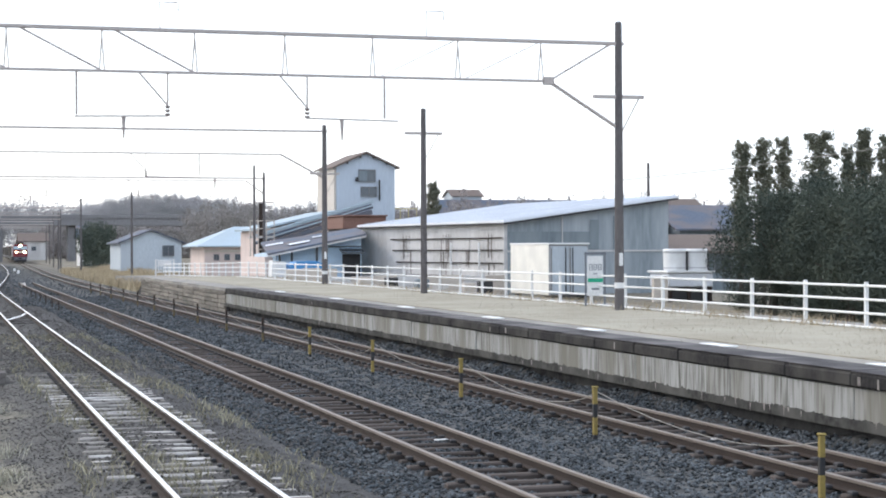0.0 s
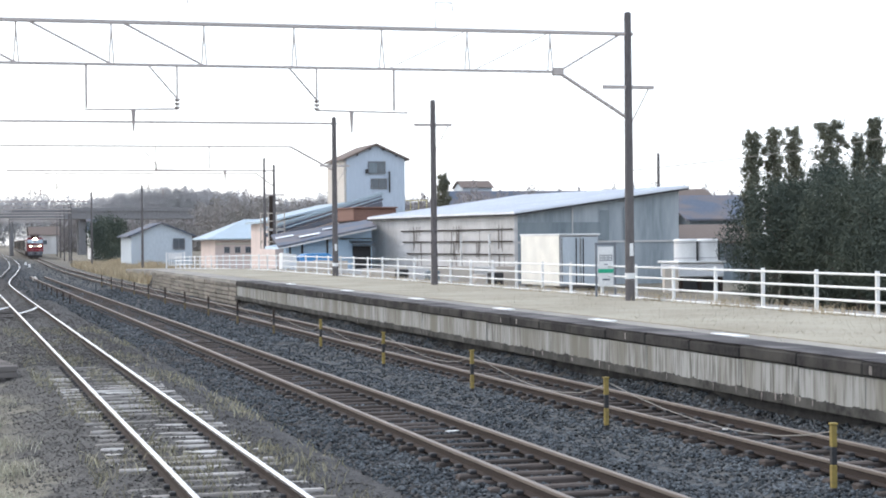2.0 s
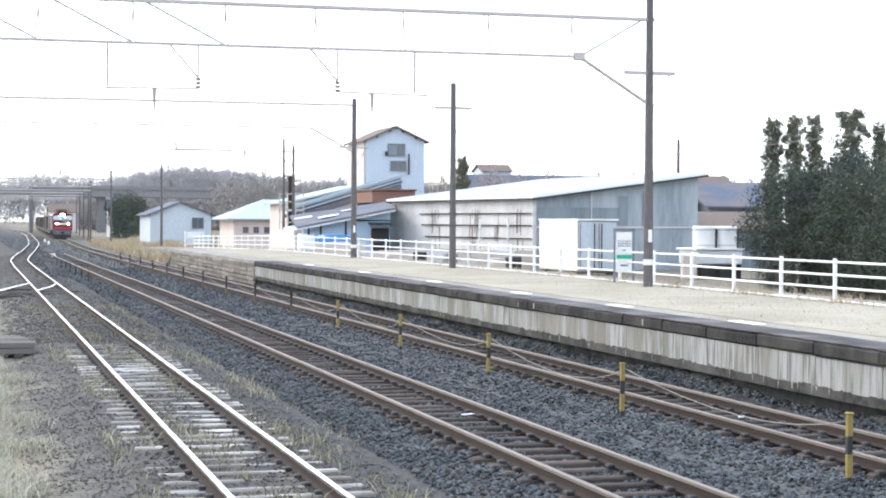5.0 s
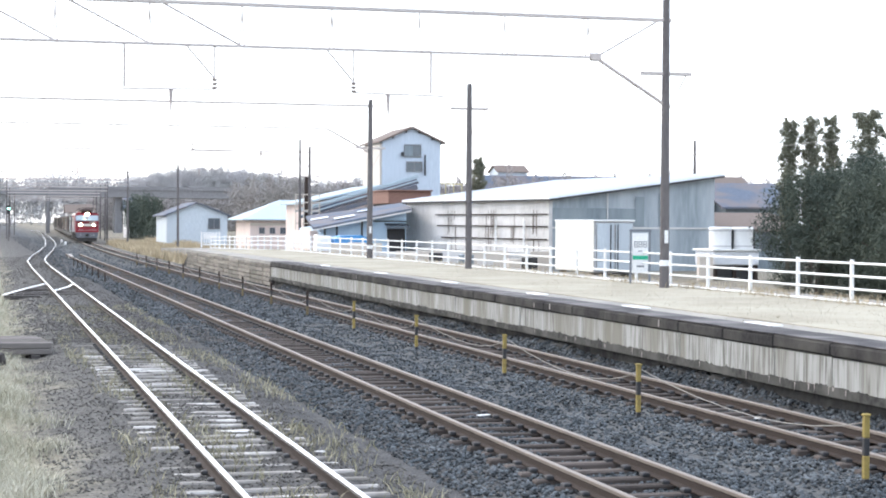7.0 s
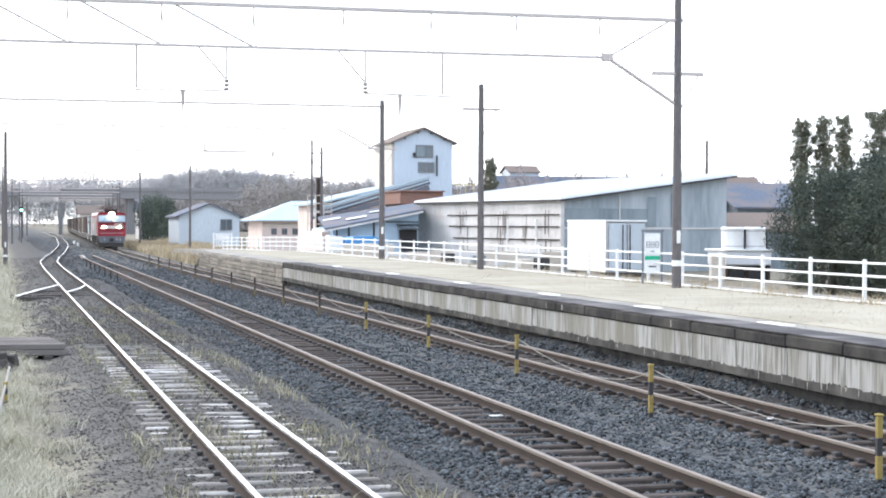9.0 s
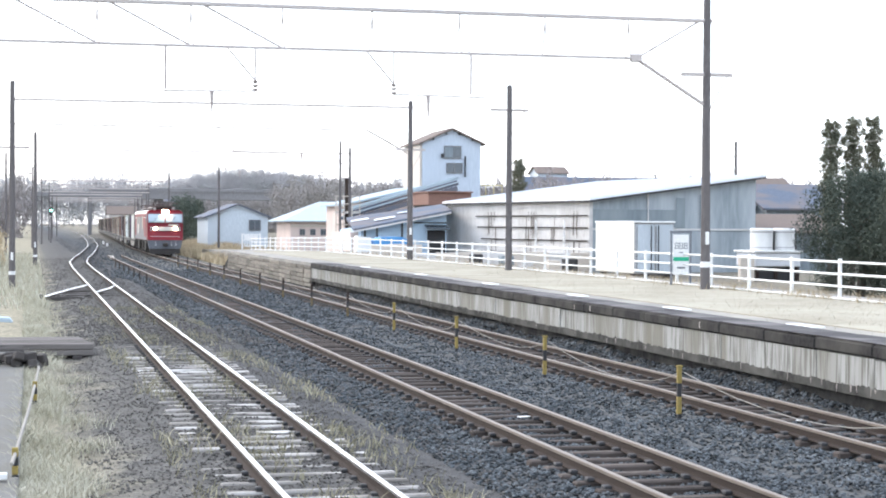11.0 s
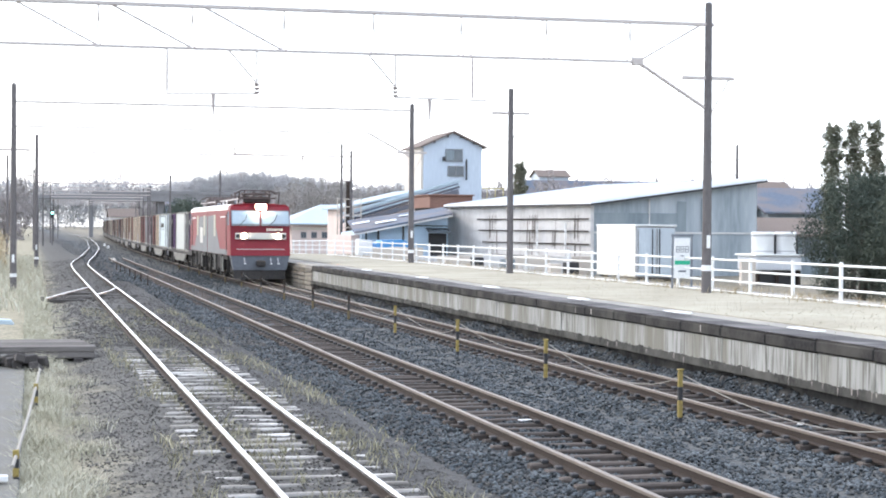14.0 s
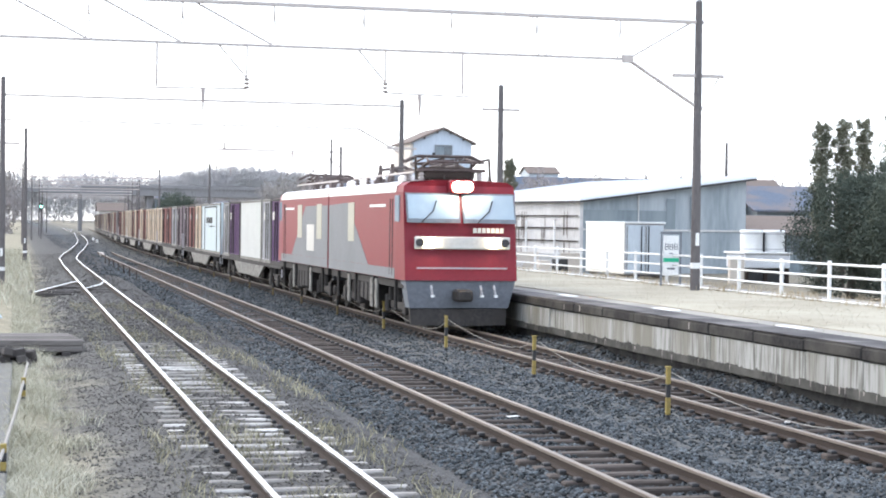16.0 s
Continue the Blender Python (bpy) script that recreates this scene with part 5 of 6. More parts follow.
def build_left():
    tagged(part("pavement", Shape().box(-9, -0.12, 6, 40, -0.4, -0.12, 0.02), ASPHALT), "pale worn asphalt beside the siding", "pavement", kind="structure")
    s = thing("timber_stack", "stack of old dark sleepers on bearers", "timber stack", m=pose(0.3, 40.2, -0.28))
    for i in range(2):
        for k in range(5):
            part("timber", Shape().box(-2.4 - 0.05 * i, 1.05 - 0.06 * k * (i % 2), -1.3 + k * 0.52, -0.84 + k * 0.52, 0.06 + i * 0.13, 0.185 + i * 0.13, 0.015), STACKWOOD, s)
    for x in (-2.0, 0.6):
        part("bearer", Shape().box(x, x + 0.2, -1.4, 1.3, -0.05, 0.058, 0.01), DARKWOOD, s)
    r = thing("rubble_heap", "heap of dark broken timber ends", "rubble", m=pose(-0.2, 35.3, -0.2))
    rnd = random.Random(3)
    for i in range(14):
        m = pose(rnd.uniform(-1.2, 0.5), rnd.uniform(-0.5, 0.5), 0.06 + rnd.uniform(0, 0.22), rnd.uniform(-15, 15), rnd.uniform(-15, 15), rnd.uniform(0, 180))
        part("chunk", Shape().box(-0.3, 0.3, -0.09, 0.09, -0.08, 0.08, 0.02), DARKWOOD, r, m=m)
    q = thing("cover_sheet", "small blue and white sheet on the ground", "sheet", m=pose(-1.6, 52.5, -0.22))
    part("sheet", Shape().prism([(-1.5, -0.02), (1.1, -0.02), (1.0, 0.1), (0.2, 0.16), (-1.4, 0.14)], "y", 0, 0.8), ROOF_PALE, q)
    b = thing("barrier", "low barrier with black and yellow striped posts and a pale rail", "barrier")
    for x, y in ((-0.16, 19.8), (0.07, 28.0)):
        for k in range(5):
            part("stripe", Shape().box(x - 0.035, x + 0.035, y - 0.035, y + 0.035, -0.3 + k * 0.1, -0.202 + k * 0.1, 0.008), BLACK if k % 2 else YELLOW, b)
    part("bar", Shape().tube([(-0.19, 19.0, 0.12), (-0.16, 19.8, 0.13), (-0.04, 24.0, 0.1), (0.07, 28.0, 0.14), (0.15, 32.0, 0.1)], 0.022, 6), ROPE, b)
    part("bar", Shape().box(-1.3, -0.24, 19.4, 19.5, -0.1, -0.03, 0.01), WHITE, b)


# ---- the goods train ----
def body_shell(y0, y1, nose0, nose1, z0):
    """A loco section: sides with a tumblehome roof edge; a raked cab front where nose is set."""
    s = Shape()
    sec = [(-1.4, z0), (-1.4, 3.46), (-1.37, 3.62), (-1.22, 3.72), (-0.6, 3.77), (0.6, 3.77), (1.22, 3.72), (1.37, 3.62), (1.4, 3.46), (1.4, z0)]
    def rake(z):
        return 0.0 if z < 2.6 else 0.42 * min(1, (z - 2.6) / 1.0)
    rings = []
    for y, nose, sign in ((y0, nose0, 1), (y1, nose1, -1)):
        ring = []
        for x, z in sec:
            d = (rake(z) + 0.05 * max(0, abs(x) - 1.15) / 0.25) if nose else 0
            ring.append((x * (0.975 if nose else 1), y + sign * d, z))
        rings.append(ring)
    mid = [[(x, y0 + 1.1, z) for x, z in sec], [(x, y1 - 1.1, z) for x, z in sec]]
    allr = [rings[0], mid[0], mid[1], rings[1]]
    n = len(sec)
    vs = [p for r in allr for p in r]
    fs = [(k * n + i, k * n + (i + 1) % n, (k + 1) * n + (i + 1) % n, (k + 1) * n + i) for k in range(3) for i in range(n)]
    # fronts built in strips so that the rake stays smooth
    for k in (0, 3):
        o = k * n
        fs += [(o, o + 1, o + 8, o + 9), (o + 1, o + 2, o + 7, o + 8), (o + 2, o + 3, o + 6, o + 7), (o + 3, o + 4, o + 5, o + 6)]
    return s.add(vs, fs)


def bogie(parent, yc, r=0.56, half=1.25):
    b = part("bogie", Shape().box(-1.05, -0.93, yc - half - 0.55, yc + half + 0.55, 0.42, 0.72, 0.05).box(0.93, 1.05, yc - half - 0.55, yc + half + 0.55, 0.42, 0.72, 0.05).box(-0.95, 0.95, yc - 0.35, yc + 0.35, 0.4, 0.85, 0.05), UNDER, parent)
    for y in (yc - half, yc + half):
        for x in (-0.6, 0.5):
            part("wheel", Shape().tube([(x, y, r), (x + 0.13, y, r)], r, 20), UNDER, b)
        part("axle", Shape().tube([(-0.75, y, r), (0.75, y, r)], 0.09, 8), UNDER, b)
        for x in (-1.14, 1.04):
            part("axle_box", Shape().box(x, x + 0.1, y - 0.2, y + 0.2, r - 0.2, r + 0.24, 0.03), UNDER, b)
    for y in (yc - half * 0.45, yc + half * 0.45):
        part("spring", Shape().tube([(-1.1, y, 0.66), (-1.1, y, 1.0)], 0.09, 8), UNDER, b)
    return b


def pantograph(parent, yc, top):
    """A folded diamond pantograph on its base frame and insulators."""
    base = Shape()
    for y in (yc - 1.0, yc + 0.92):
        base.box(-0.85, 0.85, y, y + 0.09, 4.0, 4.08)
    for x in (-0.82, 0.74):
        base.box(x, x + 0.08, yc - 0.91, yc + 0.91, 4.0, 4.08)
    base.box(-0.5, 0.5, yc - 0.3, yc + 0.3, 3.98, 4.12, 0.02)
    p = part("pantograph", base, PANTO, parent)
    mid = (4.08 + top) / 2
    for x in (-0.62, 0.62):
        for s in (-1, 1):
            part("lower_arm", Shape().tube([(x, yc + s * 0.25, 4.1), (x * 0.95, yc + s * 1.15, mid)], 0.04, 6), PANTO, p)
            part("upper_arm", Shape().tube([(x * 0.95, yc + s * 1.15, mid), (x * 0.75, yc + s * 0.15, top - 0.04)], 0.03, 6), PANTO, p)
    for s in (-1, 1):
        part("cross_tube", Shape().tube([(-0.62, yc + s * 1.15, mid), (0.62, yc + s * 1.15, mid)], 0.04, 6), PANTO, p)
        part("cross_brace", Shape().tube([(-0.6, yc + s * 1.15, mid), (0.48, yc + s * 0.2, top - 0.05)], 0.02, 5), PANTO, p)
        part("collector", Shape().tube([(-1.0, yc + s * 0.18, top - 0.16), (-0.68, yc + s * 0.18, top), (0.68, yc + s * 0.18, top), (1.0, yc + s * 0.18, top - 0.16)], 0.04, 6), PANTO, p)
        part("spring", Shape().tube([(0.18 * s, yc - 0.85, 4.14), (0.18 * s, yc + 0.8, 4.14)], 0.06, 8), PANTO, p)
    for x in (-0.72, 0.72):
        for y in (yc - 0.9, yc + 0.9):
            ins = Shape()
            for k in range(3):
                ins.tube([(x, y, 3.74 + k * 0.085), (x, y, 3.82 + k * 0.085)], 0.1, 10, 0.055)
            part("insulator", ins, PORCELAIN, p)


def build_loco():
    t = thing("locomotive", "red and grey twin-section electric locomotive with lit headlamps", "locomotive")
    z0 = 1.27
    for k, (a, b) in enumerate(((0.0, 12.42), (12.58, 25.0))):
        body = part("body", body_shell(a, b, k == 0, k == 1, z0), RED, t, "red painted body section")
        # roof skin, a little proud of the body
        ro = Shape()
        sec = [(-1.412, 3.47), (-1.385, 3.63), (-1.235, 3.735), (-0.6, 3.786), (0.6, 3.786), (1.235, 3.735), (1.385, 3.63), (1.412, 3.47)]
        ya, yb = a + (1.15 if k == 0 else 0.02), b - (0.02 if k == 0 else 1.15)
        n = len(sec)
        ro.add([(x, y, z) for y in (ya, yb) for x, z in sec], [(i, i + 1, n + i + 1, n + i) for i in range(n - 1)])
        ro.add([(x, y, z - 0.012) for y in (ya, yb) for x, z in sec], [(i, n + i, n + i + 1, i + 1) for i in range(n - 1)])
        part("roof", ro, LROOF, body, "pale grey roof skin")
        # livery along both sides
        for x0, x1 in ((-1.408, -1.402), (1.402, 1.408)):
            lo, hi = (a + 1.25, b - 0.05) if k == 0 else (a + 0.05, b - 1.25)
            if k == 0:
                patch = [(b - 7.2, z0 + 0.28), (b - 0.06, z0 + 0.28), (b - 0.06, 3.2), (b - 3.6, 3.25), (b - 5.2, 2.5)]
            else:
                patch = [(a + 0.06, z0 + 0.28), (a + 8.4, z0 + 0.28), (a + 6.2, 2.6), (a + 5.0, 3.2), (a + 0.06, 3.2)]
            part("grey_panel", Shape().prism(patch, "x", x0, x1), LGREY, body, "grey livery panel")
            part("lower_band", Shape().box(x0, x1, lo, hi, z0 + 0.01, z0 + 0.275), LGREY, body, "grey lower band")
            sgn = -1 if x0 < 0 else 1
            for yy in ((a + 7.6, ) if k == 0 else (a + 1.3, a + 5.8)):
                part("louvre", Shape().box(sgn * 1.405 - 0.012, sgn * 1.405 + 0.012, yy, yy + 1.05, 2.15, 3.25, 0.004), LOUVRE, body, "pale yellow louvred window")
            for yy in ((a + 1.6, a + 1.95) if k == 0 else (b - 2.3, b - 1.95)):
                part("door_line", Shape().box(sgn * 1.403 - 0.01, sgn * 1.403 + 0.01, yy, yy + 0.05, z0 + 0.1, 3.3), DARK, body)
            part("mark", Shape().box(sgn * 1.405 - 0.012, sgn * 1.405 + 0.012, (a + 2.6 if k == 0 else b - 4.6), (a + 5.0 if k == 0 else b - 2.4), 3.1, 3.17), WHITE, body, "white lettering strip")
            if k == 1:
                part("plate", Shape().box(sgn * 1.405 - 0.012, sgn * 1.405 + 0.012, a + 2.9, a + 4.6, 1.75, 2.6), BANDWHITE, body, "white panel")
            cy = a + 0.75 if k == 0 else b - 1.25
            part("cab_side_window", Shape().box(sgn * 1.4 - 0.012, sgn * 1.4 + 0.012, cy, cy + 0.55, 2.72, 3.38), CABGLASS, body)
        part("gap", Shape().box(-1.25, 1.25, b - 0.02 if k == 0 else a - 0.1, b + 0.1 if k == 0 else a + 0.02, 0.9, 3.5), DARK, t, "dark gangway between the sections")
        # roof gear
        gear = random.Random(60 + k)
        for i in range(4):
            yy = a + (4.6 if k == 0 else 0.8) + i * 1.9
            part("roof_box", Shape().box(-0.6, 0.55, yy, yy + gear.uniform(0.7, 1.3), 3.78, 3.9 + gear.uniform(0.0, 0.14), 0.05), (LROOF, LSKIRT, PANTO)[i % 3], body)
            for x in (-0.85, 0.85):
                ins = Shape()
                for q in range(3):
                    ins.tube([(x, yy + 0.3, 3.73 + q * 0.08), (x, yy + 0.3, 3.8 + q * 0.08)], 0.08, 8, 0.04)
                part("insulator", ins, PANTO, body)
        for yy in (a + 6.4, a + 8.3):
            part("switch_rod", Shape().tube([(-0.7, yy, 3.8), (-0.55, yy + 0.2, 4.2), (-0.1, yy + 0.9, 4.26), (0.3, yy + 1.0, 4.1)], 0.05, 6), PANTO, body)
            part("switch_post", Shape().tube([(-0.55, yy + 0.2, 3.78), (-0.55, yy + 0.2, 4.34)], 0.07, 8, 0.05), PANTO, body)
        part("busbar", Shape().tube([(-0.85, a + 1.8, 3.99), (-0.85, b - 1.2, 3.99)], 0.03, 6), STEEL, body)
        pantograph(body, a + (2.4 if k == 0 else 9.8), 4.42 if k == 0 else 4.34)
        if k == 0:
            part("roof_housing", Shape().box(-0.75, 0.6, 1.4, 2.3, 3.76, 4.12, 0.1), RUST, body, "rusty brown roof housing")
            for x in (-0.9, -0.2, 0.5, 0.95):
                part("roof_rod", Shape().tube([(x, 1.3, 3.8), (x + 0.1, 1.9, 4.35), (x - 0.05, 2.8, 4.3)], 0.03, 6), RUST, body)
        # underframe equipment
        for yc in (a + 2.7, b - 2.7):
            bogie(t, yc)
        eq = random.Random(20 + k)
        for i in range(5):
            y = a + 4.6 + i * 0.66
            m = UNDER
            part("equipment_box", Shape().box(-1.3, 1.3, y, y + 0.5, 0.45 + eq.uniform(-0.1, 0.15), 1.2, 0.04), m, t)
        for y in ((a + 4.05, a + 4.75, a + 8.6) if k == 0 else (a + 3.9, a + 8.0)):
            part("sand_box", Shape().box(-1.37, -1.305, y, y + 0.32, 0.42, 1.2, 0.02), GRIME, t, "pale dusty box on the underframe")
        part("sill", Shape().box(-1.32, 1.32, a + 0.5, b - 0.1, 1.05, 1.265, 0.02), UNDER, t)
        for i in range(4):
            y = a + 1.3 + i * 3.1
            part("pipe", Shape().tube([(-1.36, y, 0.5), (-1.36, y, 1.25)], 0.045, 6), UNDER, t)
    # cab front
    def front_pane(x0, x1, z0, z1, d0):
        def f(z):
            return 0.42 * min(1, max(0, z - 2.6)) - d0
        return Shape().add([(x0, f(z0), z0), (x1, f(z0), z0), (x1, f(z1), z1), (x0, f(z1), z1), (x0, f(z0) + 0.03, z0), (x1, f(z0) + 0.03, z0), (x1, f(z1) + 0.03, z1), (x0, f(z1) + 0.03, z1)],
                           [(0, 1, 2, 3), (7, 6, 5, 4), (0, 4, 5, 1), (1, 5, 6, 2), (2, 6, 7, 3), (3, 7, 4, 0)])
    for x0, x1 in ((-1.29, -0.075), (0.075, 1.29)):
        w = part("windscreen", front_pane(x0, x1, 2.8, 3.4, 0.03), CABGLASS, t, "pale reflecting windscreen")
        part("surround", front_pane(x0 - 0.04, x1 + 0.04, 2.7, 3.44, 0.016), LSKIRT, w)
        xm = (x0 + x1) / 2
        part("wiper", Shape().tube([(xm - 0.3, 0.0, 2.72), (xm + 0.0, 0.12, 3.0), (xm + 0.08, 0.2, 3.25)], 0.016, 5), BLACK, w)
    part("lamp_band", Shape().box(-1.16, 1.16, -0.05, -0.004, 2.05, 2.36, 0.03), BANDWHITE, t, "white headlamp band")
    for x in (-0.78, 0.78):
        part("headlamp", Shape().tube([(x, -0.11, 2.21), (x, -0.052, 2.21)], 0.115, 20), LAMP, t, "lit warm headlamp")
        part("tail_lamp", Shape().tube([(x * 1.33, -0.09, 2.21), (x * 1.33, -0.052, 2.21)], 0.1, 14), DARK, t)
    part("lamp_housing", Shape().box(-0.3, 0.32, 0.1, 0.75, 3.44, 3.77, 0.06), RED, t)
    for x in (-0.1, 0.12):
        part("roof_lamp", Shape().tube([(x, 0.05, 3.6), (x, 0.098, 3.6)], 0.13, 20), LAMP_TOP, t, "lit warm roof headlamp")
    for i in range(7):
        part("number", Shape().box(0.26 + i * 0.11, 0.345 + i * 0.11, -0.014, -0.006, 2.46, 2.58), BANDWHITE, t, "plain pale number bar")
    part("waist_line", Shape().box(-1.1, 1.1, -0.012, -0.004, 1.56, 1.6), CONTAINER["grey"], t)
    nose = Shape()
    prof = [(-0.03, 1.5), (0.0, 1.27), (0.16, 0.58), (0.7, 0.58), (0.7, 1.26), (0.14, 1.26), (0.14, 1.5)]
    nose.prism(prof, "x", -1.3, 1.3)
    nose.v = [(x * (1.03 if z > 1.2 else 0.93), y + (0.12 if abs(x) > 1 else 0), z) for x, y, z in nose.v]
    part("apron", nose, LSKIRT, t, "grey lower apron")
    part("plough", Shape().add([(-1.18, 0.36, 0.56), (0, 0.12, 0.56), (1.18, 0.36, 0.56), (-1.16, 0.3, 0.15), (0, 0.02, 0.15), (1.16, 0.3, 0.15), (-1.18, 0.5, 0.56), (1.18, 0.5, 0.56), (-1.16, 0.5, 0.15), (1.16, 0.5, 0.15)],
                               [(0, 1, 4, 3), (1, 2, 5, 4), (0, 6, 7, 2, 1), (3, 4, 5, 9, 8), (6, 8, 9, 7), (0, 3, 8, 6), (2, 7, 9, 5)]), UNDER, t, "dark snow plough")
    part("coupler", Shape().box(-0.2, 0.2, -0.45, 0.2, 0.76, 1.06, 0.06), UNDER, t)
    for x in (-0.75, 0.45, 0.78):
        part("hose", Shape().tube([(x, -0.03, 1.15), (x, -0.1, 1.05), (x + 0.03, -0.08, 0.92)], 0.03, 6), CONTAINER["grey"], t)
        part("hose_cock", Shape().tube([(x + 0.03, -0.1, 0.92), (x + 0.03, -0.1, 0.86)], 0.05, 8), WHITE, t)
    t.scale = (1.05, 0.875, 1.0)
    return t


def add_container(wagon, y, length, colour, rnd):
    m = CONTAINER[colour]
    w, z, h = 1.22, 1.05, 2.5
    c = part("container", Shape().box(-w, w, y, y + length, z, z + h, 0.03), m, wagon, {"pale": "pale blue and white long container", "white": "white long container", "cream": "cream container", "grey": "grey container", "purple": "violet container", "maroon": "maroon container", "mauve": "mauve grey container"}[colour])
    fr = GRIME if colour in ("white", "pale", "grey", "cream") else UNDER
    for s in (-1, 1):
        for yy in (y + 0.0, y + length - 0.1):
            part("corner_post", Shape().box(s * w - 0.025, s * w + 0.025, yy, yy + 0.1, z, z + h, 0.008), fr, c)
        part("top_rail", Shape().box(s * w - 0.025, s * w + 0.025, y + 0.1, y + length - 0.1, z + h - 0.09, z + h - 0.01), fr, c)
        part("bottom_rail", Shape().box(s * w - 0.025, s * w + 0.025, y + 0.1, y + length - 0.1, z, z + 0.12), fr, c)
        ribs = Shape()
        k = int(length / 0.3)
        for i in range(1, k):
            yy = y + length * i / k
            ribs.box(s * w - 0.02, s * w + 0.02, yy - 0.04, yy + 0.04, z + 0.15, z + h - 0.12)
        if colour not in ("white", "pale"):
            part("rib", ribs, m, c)
            mid = y + length * rnd.uniform(0.35, 0.65)
            for dy in (-0.3, 0.3):
                part("lock_rod", Shape().tube([(s * (w + 0.035), mid + dy, z + 0.15), (s * (w + 0.035), mid + dy, z + h - 0.15)], 0.025, 5), fr, c)
            part("mark", Shape().box(s * w - 0.03, s * w + 0.03, mid + 0.5, mid + 1.0, z + 1.7, z + 2.0), BANDWHITE, c, "pale plain marking bar")
        if colour == "pale":
            for q in range(4):
                part("logo", Shape().box(s * w - 0.015, s * w + 0.015, y + length * (0.42 + 0.085 * q), y + length * (0.48 + 0.085 * q), z + 1.5, z + 1.8), UNDER, c, "plain dark logo bar")
            part("logo", Shape().prism([(y + length * 0.25, z + 1.36), (y + length * 0.5, z + 1.3), (y + length * 0.62, z + 1.38)], "x", s * w - 0.015, s * w + 0.015), UNDER, c, "plain dark swoosh")
            part("frame_line", Shape().box(s * w - 0.02, s * w + 0.02, y + length * 0.18, y + length * 0.84, z + 2.3, z + 2.36), UNDER, c)
            part("frame_line", Shape().box(s * w - 0.02, s * w + 0.02, y + length * 0.18, y + length * 0.2, z + 0.15, z + 2.3), UNDER, c)
            part("frame_line", Shape().box(s * w - 0.02, s * w + 0.02, y + length * 0.82, y + length * 0.84, z + 0.15, z + h - 0.1), UNDER, c)
    for x in (-0.4, 0.4):
        part("door_bar", Shape().tube([(x, y - 0.02, z + 0.1), (x, y - 0.02, z + h - 0.1)], 0.025, 5), fr, c)


def build_wagon(load, seed):
    rnd = random.Random(seed)
    t = thing("flat_wagon", "long grey flat wagon loaded with freight containers", "freight wagon", "wagons of the goods train")
    part("deck", Shape().box(-1.25, 1.25, 0.3, 20.1, 0.9, 1.045, 0.02), UNDER, t)
    for s in (-1, 1):
        part("side_sill", Shape().prism([(5.2, 0.9), (15.2, 0.9), (13.6, 0.42), (6.8, 0.42)], "x", s * 1.2 - 0.04, s * 1.2 + 0.04), GRIME, t, "pale grimy fish-bellied sill")
    for yc in (3.2, 17.2):
        bogie(t, yc, 0.41, 0.95)
    for s in (-1, 1):
        for y in (0.35, 20.0):
            part("handrail", Shape().tube([(s * 1.22, y, 0.6), (s * 1.22, y, 1.9)], 0.025, 5), CONTAINER["grey"], t)
    y = 0.4
    for colour, length in load:
        add_container(t, y, length, colour, rnd)
        y += length + 0.28
    return t


LOADS = [
    [("purple", 2.8), ("grey", 2.4), ("white", 6.8), ("purple", 3.8), ("grey", 2.3)],
    [("pale", 8.9), ("cream", 3.3), ("maroon", 3.5), ("mauve", 2.4)],
    [("mauve", 3.55), ("grey", 3.55), ("maroon", 3.55), ("maroon", 3.55), ("cream", 3.55)],
    [("cream", 3.55), ("cream", 3.55), ("cream", 3.55), ("maroon", 3.55), ("cream", 3.55)],
    [("maroon", 3.55), ("cream", 3.55), ("maroon", 3.55), ("cream", 3.55), ("cream", 3.55)],
    [("cream", 3.55), ("maroon", 3.55), ("cream", 3.55), ("maroon", 3.55), ("maroon", 3.55)],
]
FRONT_END, SPEED = 42.6, 20.45


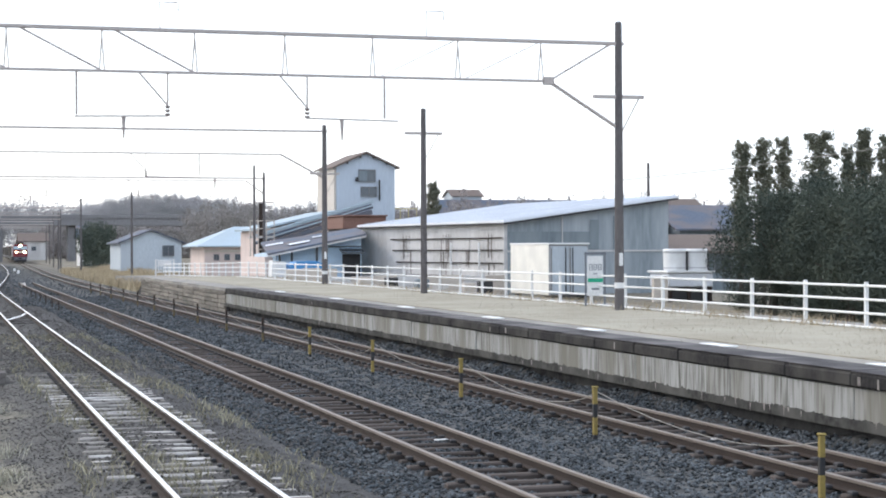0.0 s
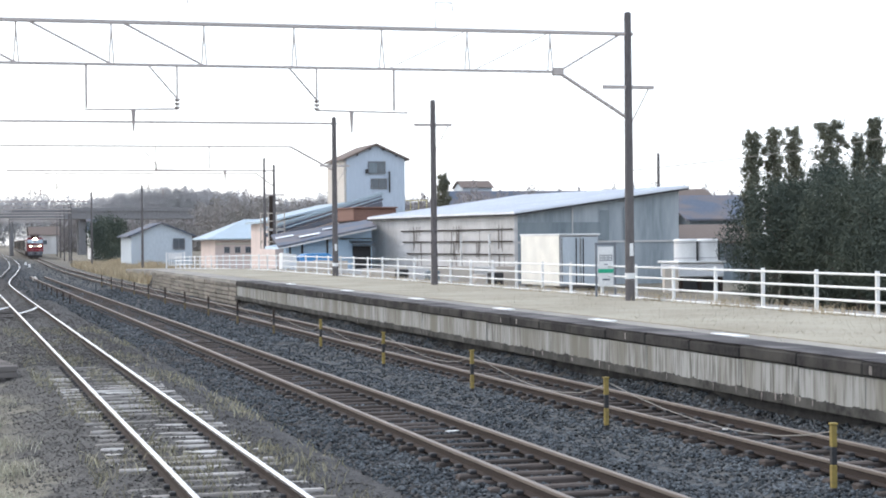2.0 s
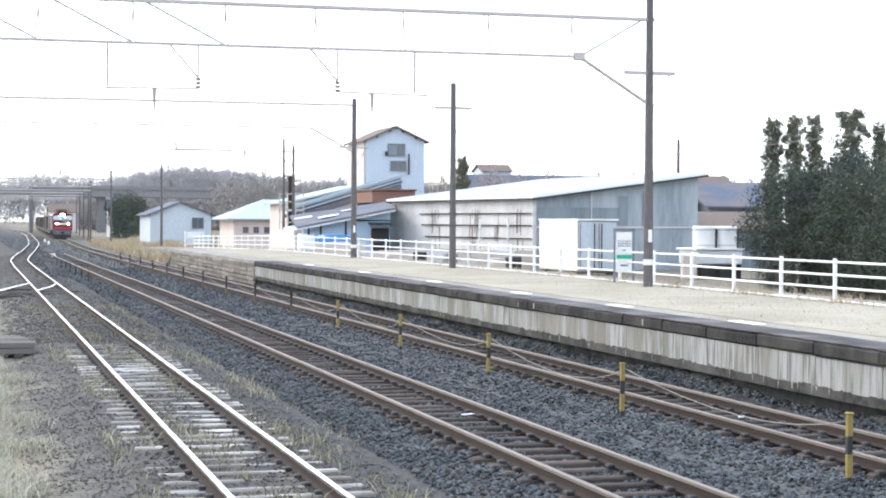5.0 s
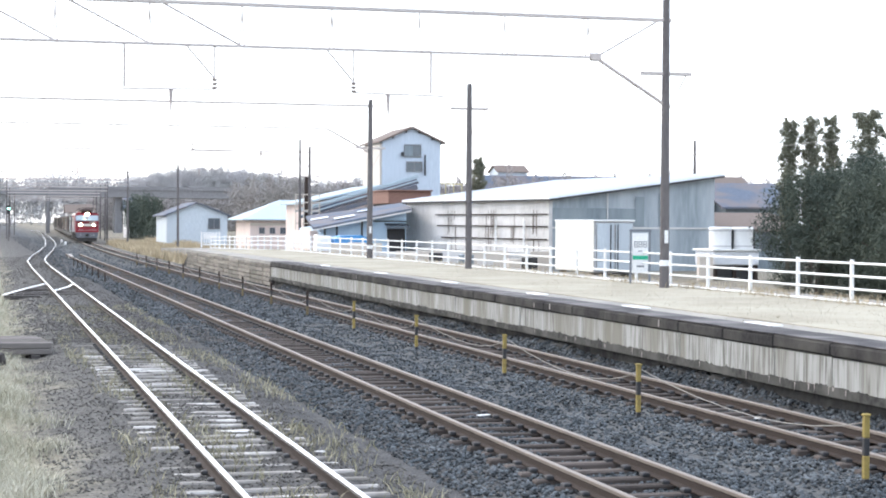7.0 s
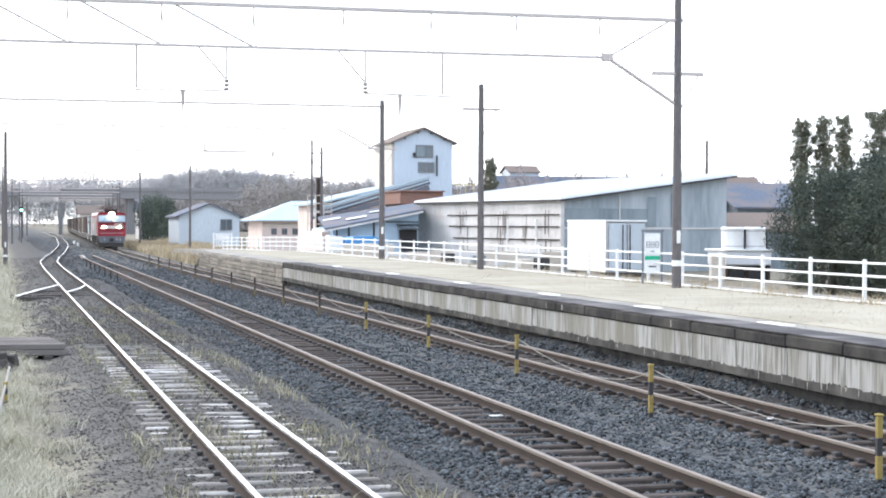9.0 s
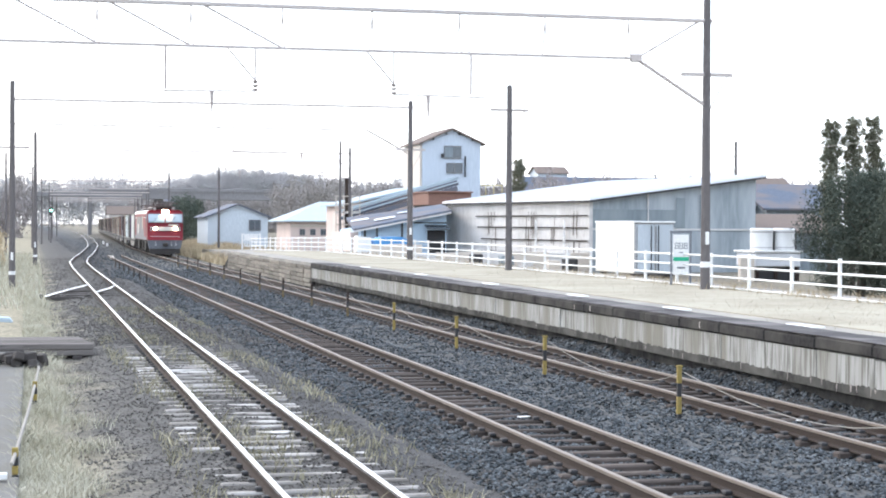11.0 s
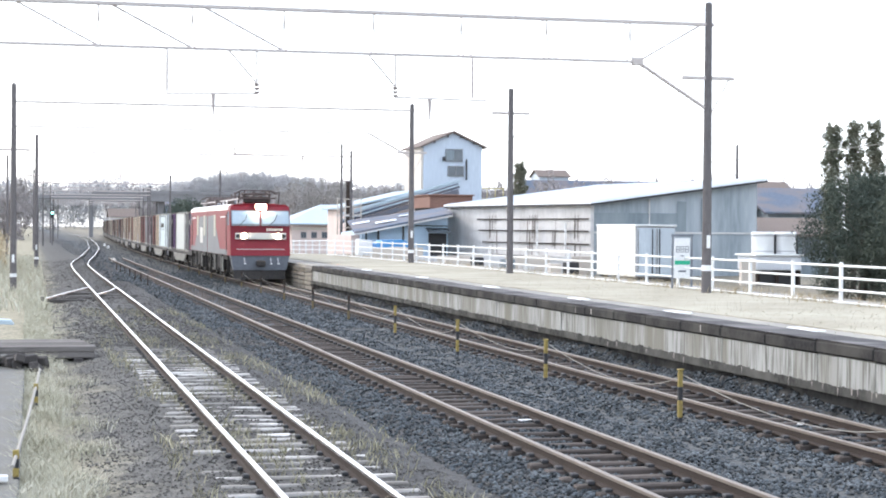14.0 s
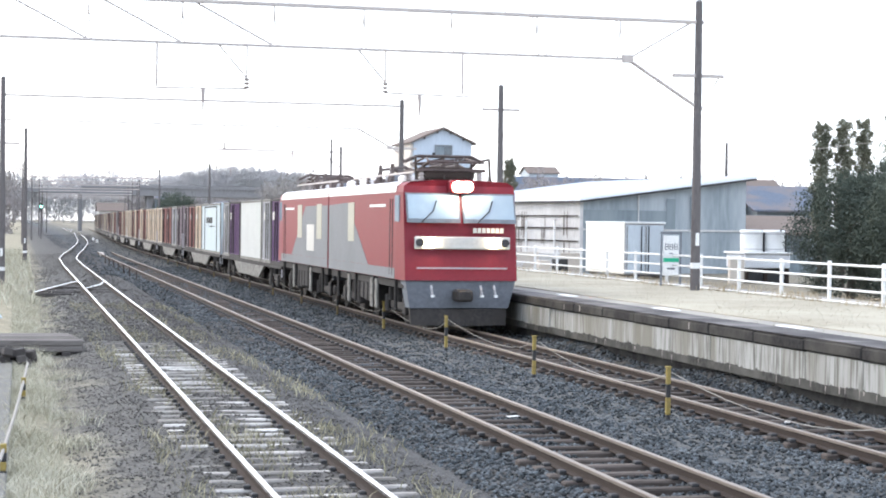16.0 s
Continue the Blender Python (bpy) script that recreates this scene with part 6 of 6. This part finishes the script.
def build_train():
    train = [(build_loco(), 0.0, 21.9)]
    proto = [build_wagon(load, 40 + i) for i, load in enumerate(LOADS)]
    order = [0, 1, 2, 3, 4, 5, 2, 5, 4, 3, 5, 2, 3, 4]
    used = set()
    for i, k in enumerate(order):
        w = proto[k] if k not in used else copy_thing(proto[k], Matrix())
        used.add(k)
        train.append((w, 22.0 + i * 20.6, 20.4))
    return train


def motions():
    for ob, back, length in TRAIN:
        rows = []
        for i in range(33):
            t = i * 0.5
            y0 = FRONT_END + SPEED * (16.0 - t) + back - 0.5 * max(0.0, t - 15.0)
            x0, x1 = float(path_c(y0)), float(path_c(y0 + length))
            rows.append((t, pose(x0, y0, 0, 0, 0, -math.degrees(math.atan2(x1 - x0, length)))))
        walk(ob, rows)


# ---- build ----
build_ground()
scatter_stones("ballast_stones", "loose grey angular ballast stones", 52000, (4.9, 12.2), (14, 52), 0.034, STONE, 1)
scatter_stones("cinder_stones", "small brown stones about the siding", 20000, (0.6, 5.6), (13, 45), 0.021, STONE_BROWN, 2)
scatter_stones("ballast_stones", "loose grey angular ballast stones", 30000, (4.9, 12.2), (50, 110), 0.05, STONE, 3, thin=1.25)
scatter_stones("cinder_stones", "small brown stones about the siding", 14000, (0.6, 5.6), (42, 150), 0.035, STONE_BROWN, 4, thin=1.6)
scatter_stones("ballast_stones", "loose grey angular ballast stones", 9000, (4.0, 12.4), (92, 330), 0.06, STONE, 6, thin=1.7)
scatter_stones("footing_stones", "dark stones and soil at the platform foot", 16000, (11.6, 12.44), (16, 75), 0.04, STONE, 5, bank_height)
build_platform()
build_fence()
build_sign()
build_overhead()
build_markers()
build_shed()
build_box()
build_tanks()
build_tower()
build_yard()
build_bridge()
build_distance()
build_hedge()
build_grass()
build_left()
build_switch()
build_crossing()
build_litter()
TRAIN = build_train()
build_track(path_a, "siding with bright worn rails on bleached wooden sleepers", RAILHEAD, SLEEPER_OLD, 8, 520, 0.6, 41, 1.05, 1)
build_track(path_b, "main track with brown rails on timber sleepers", RAILDULL, SLEEPER, 8, 148, 0.6, 110, 0.8, 2)
build_track(path_c, "main track beside the platform with brown rails", RAILDULL, SLEEPER, 8, 700, 0.6, 110, 0.8, 3)
motions()
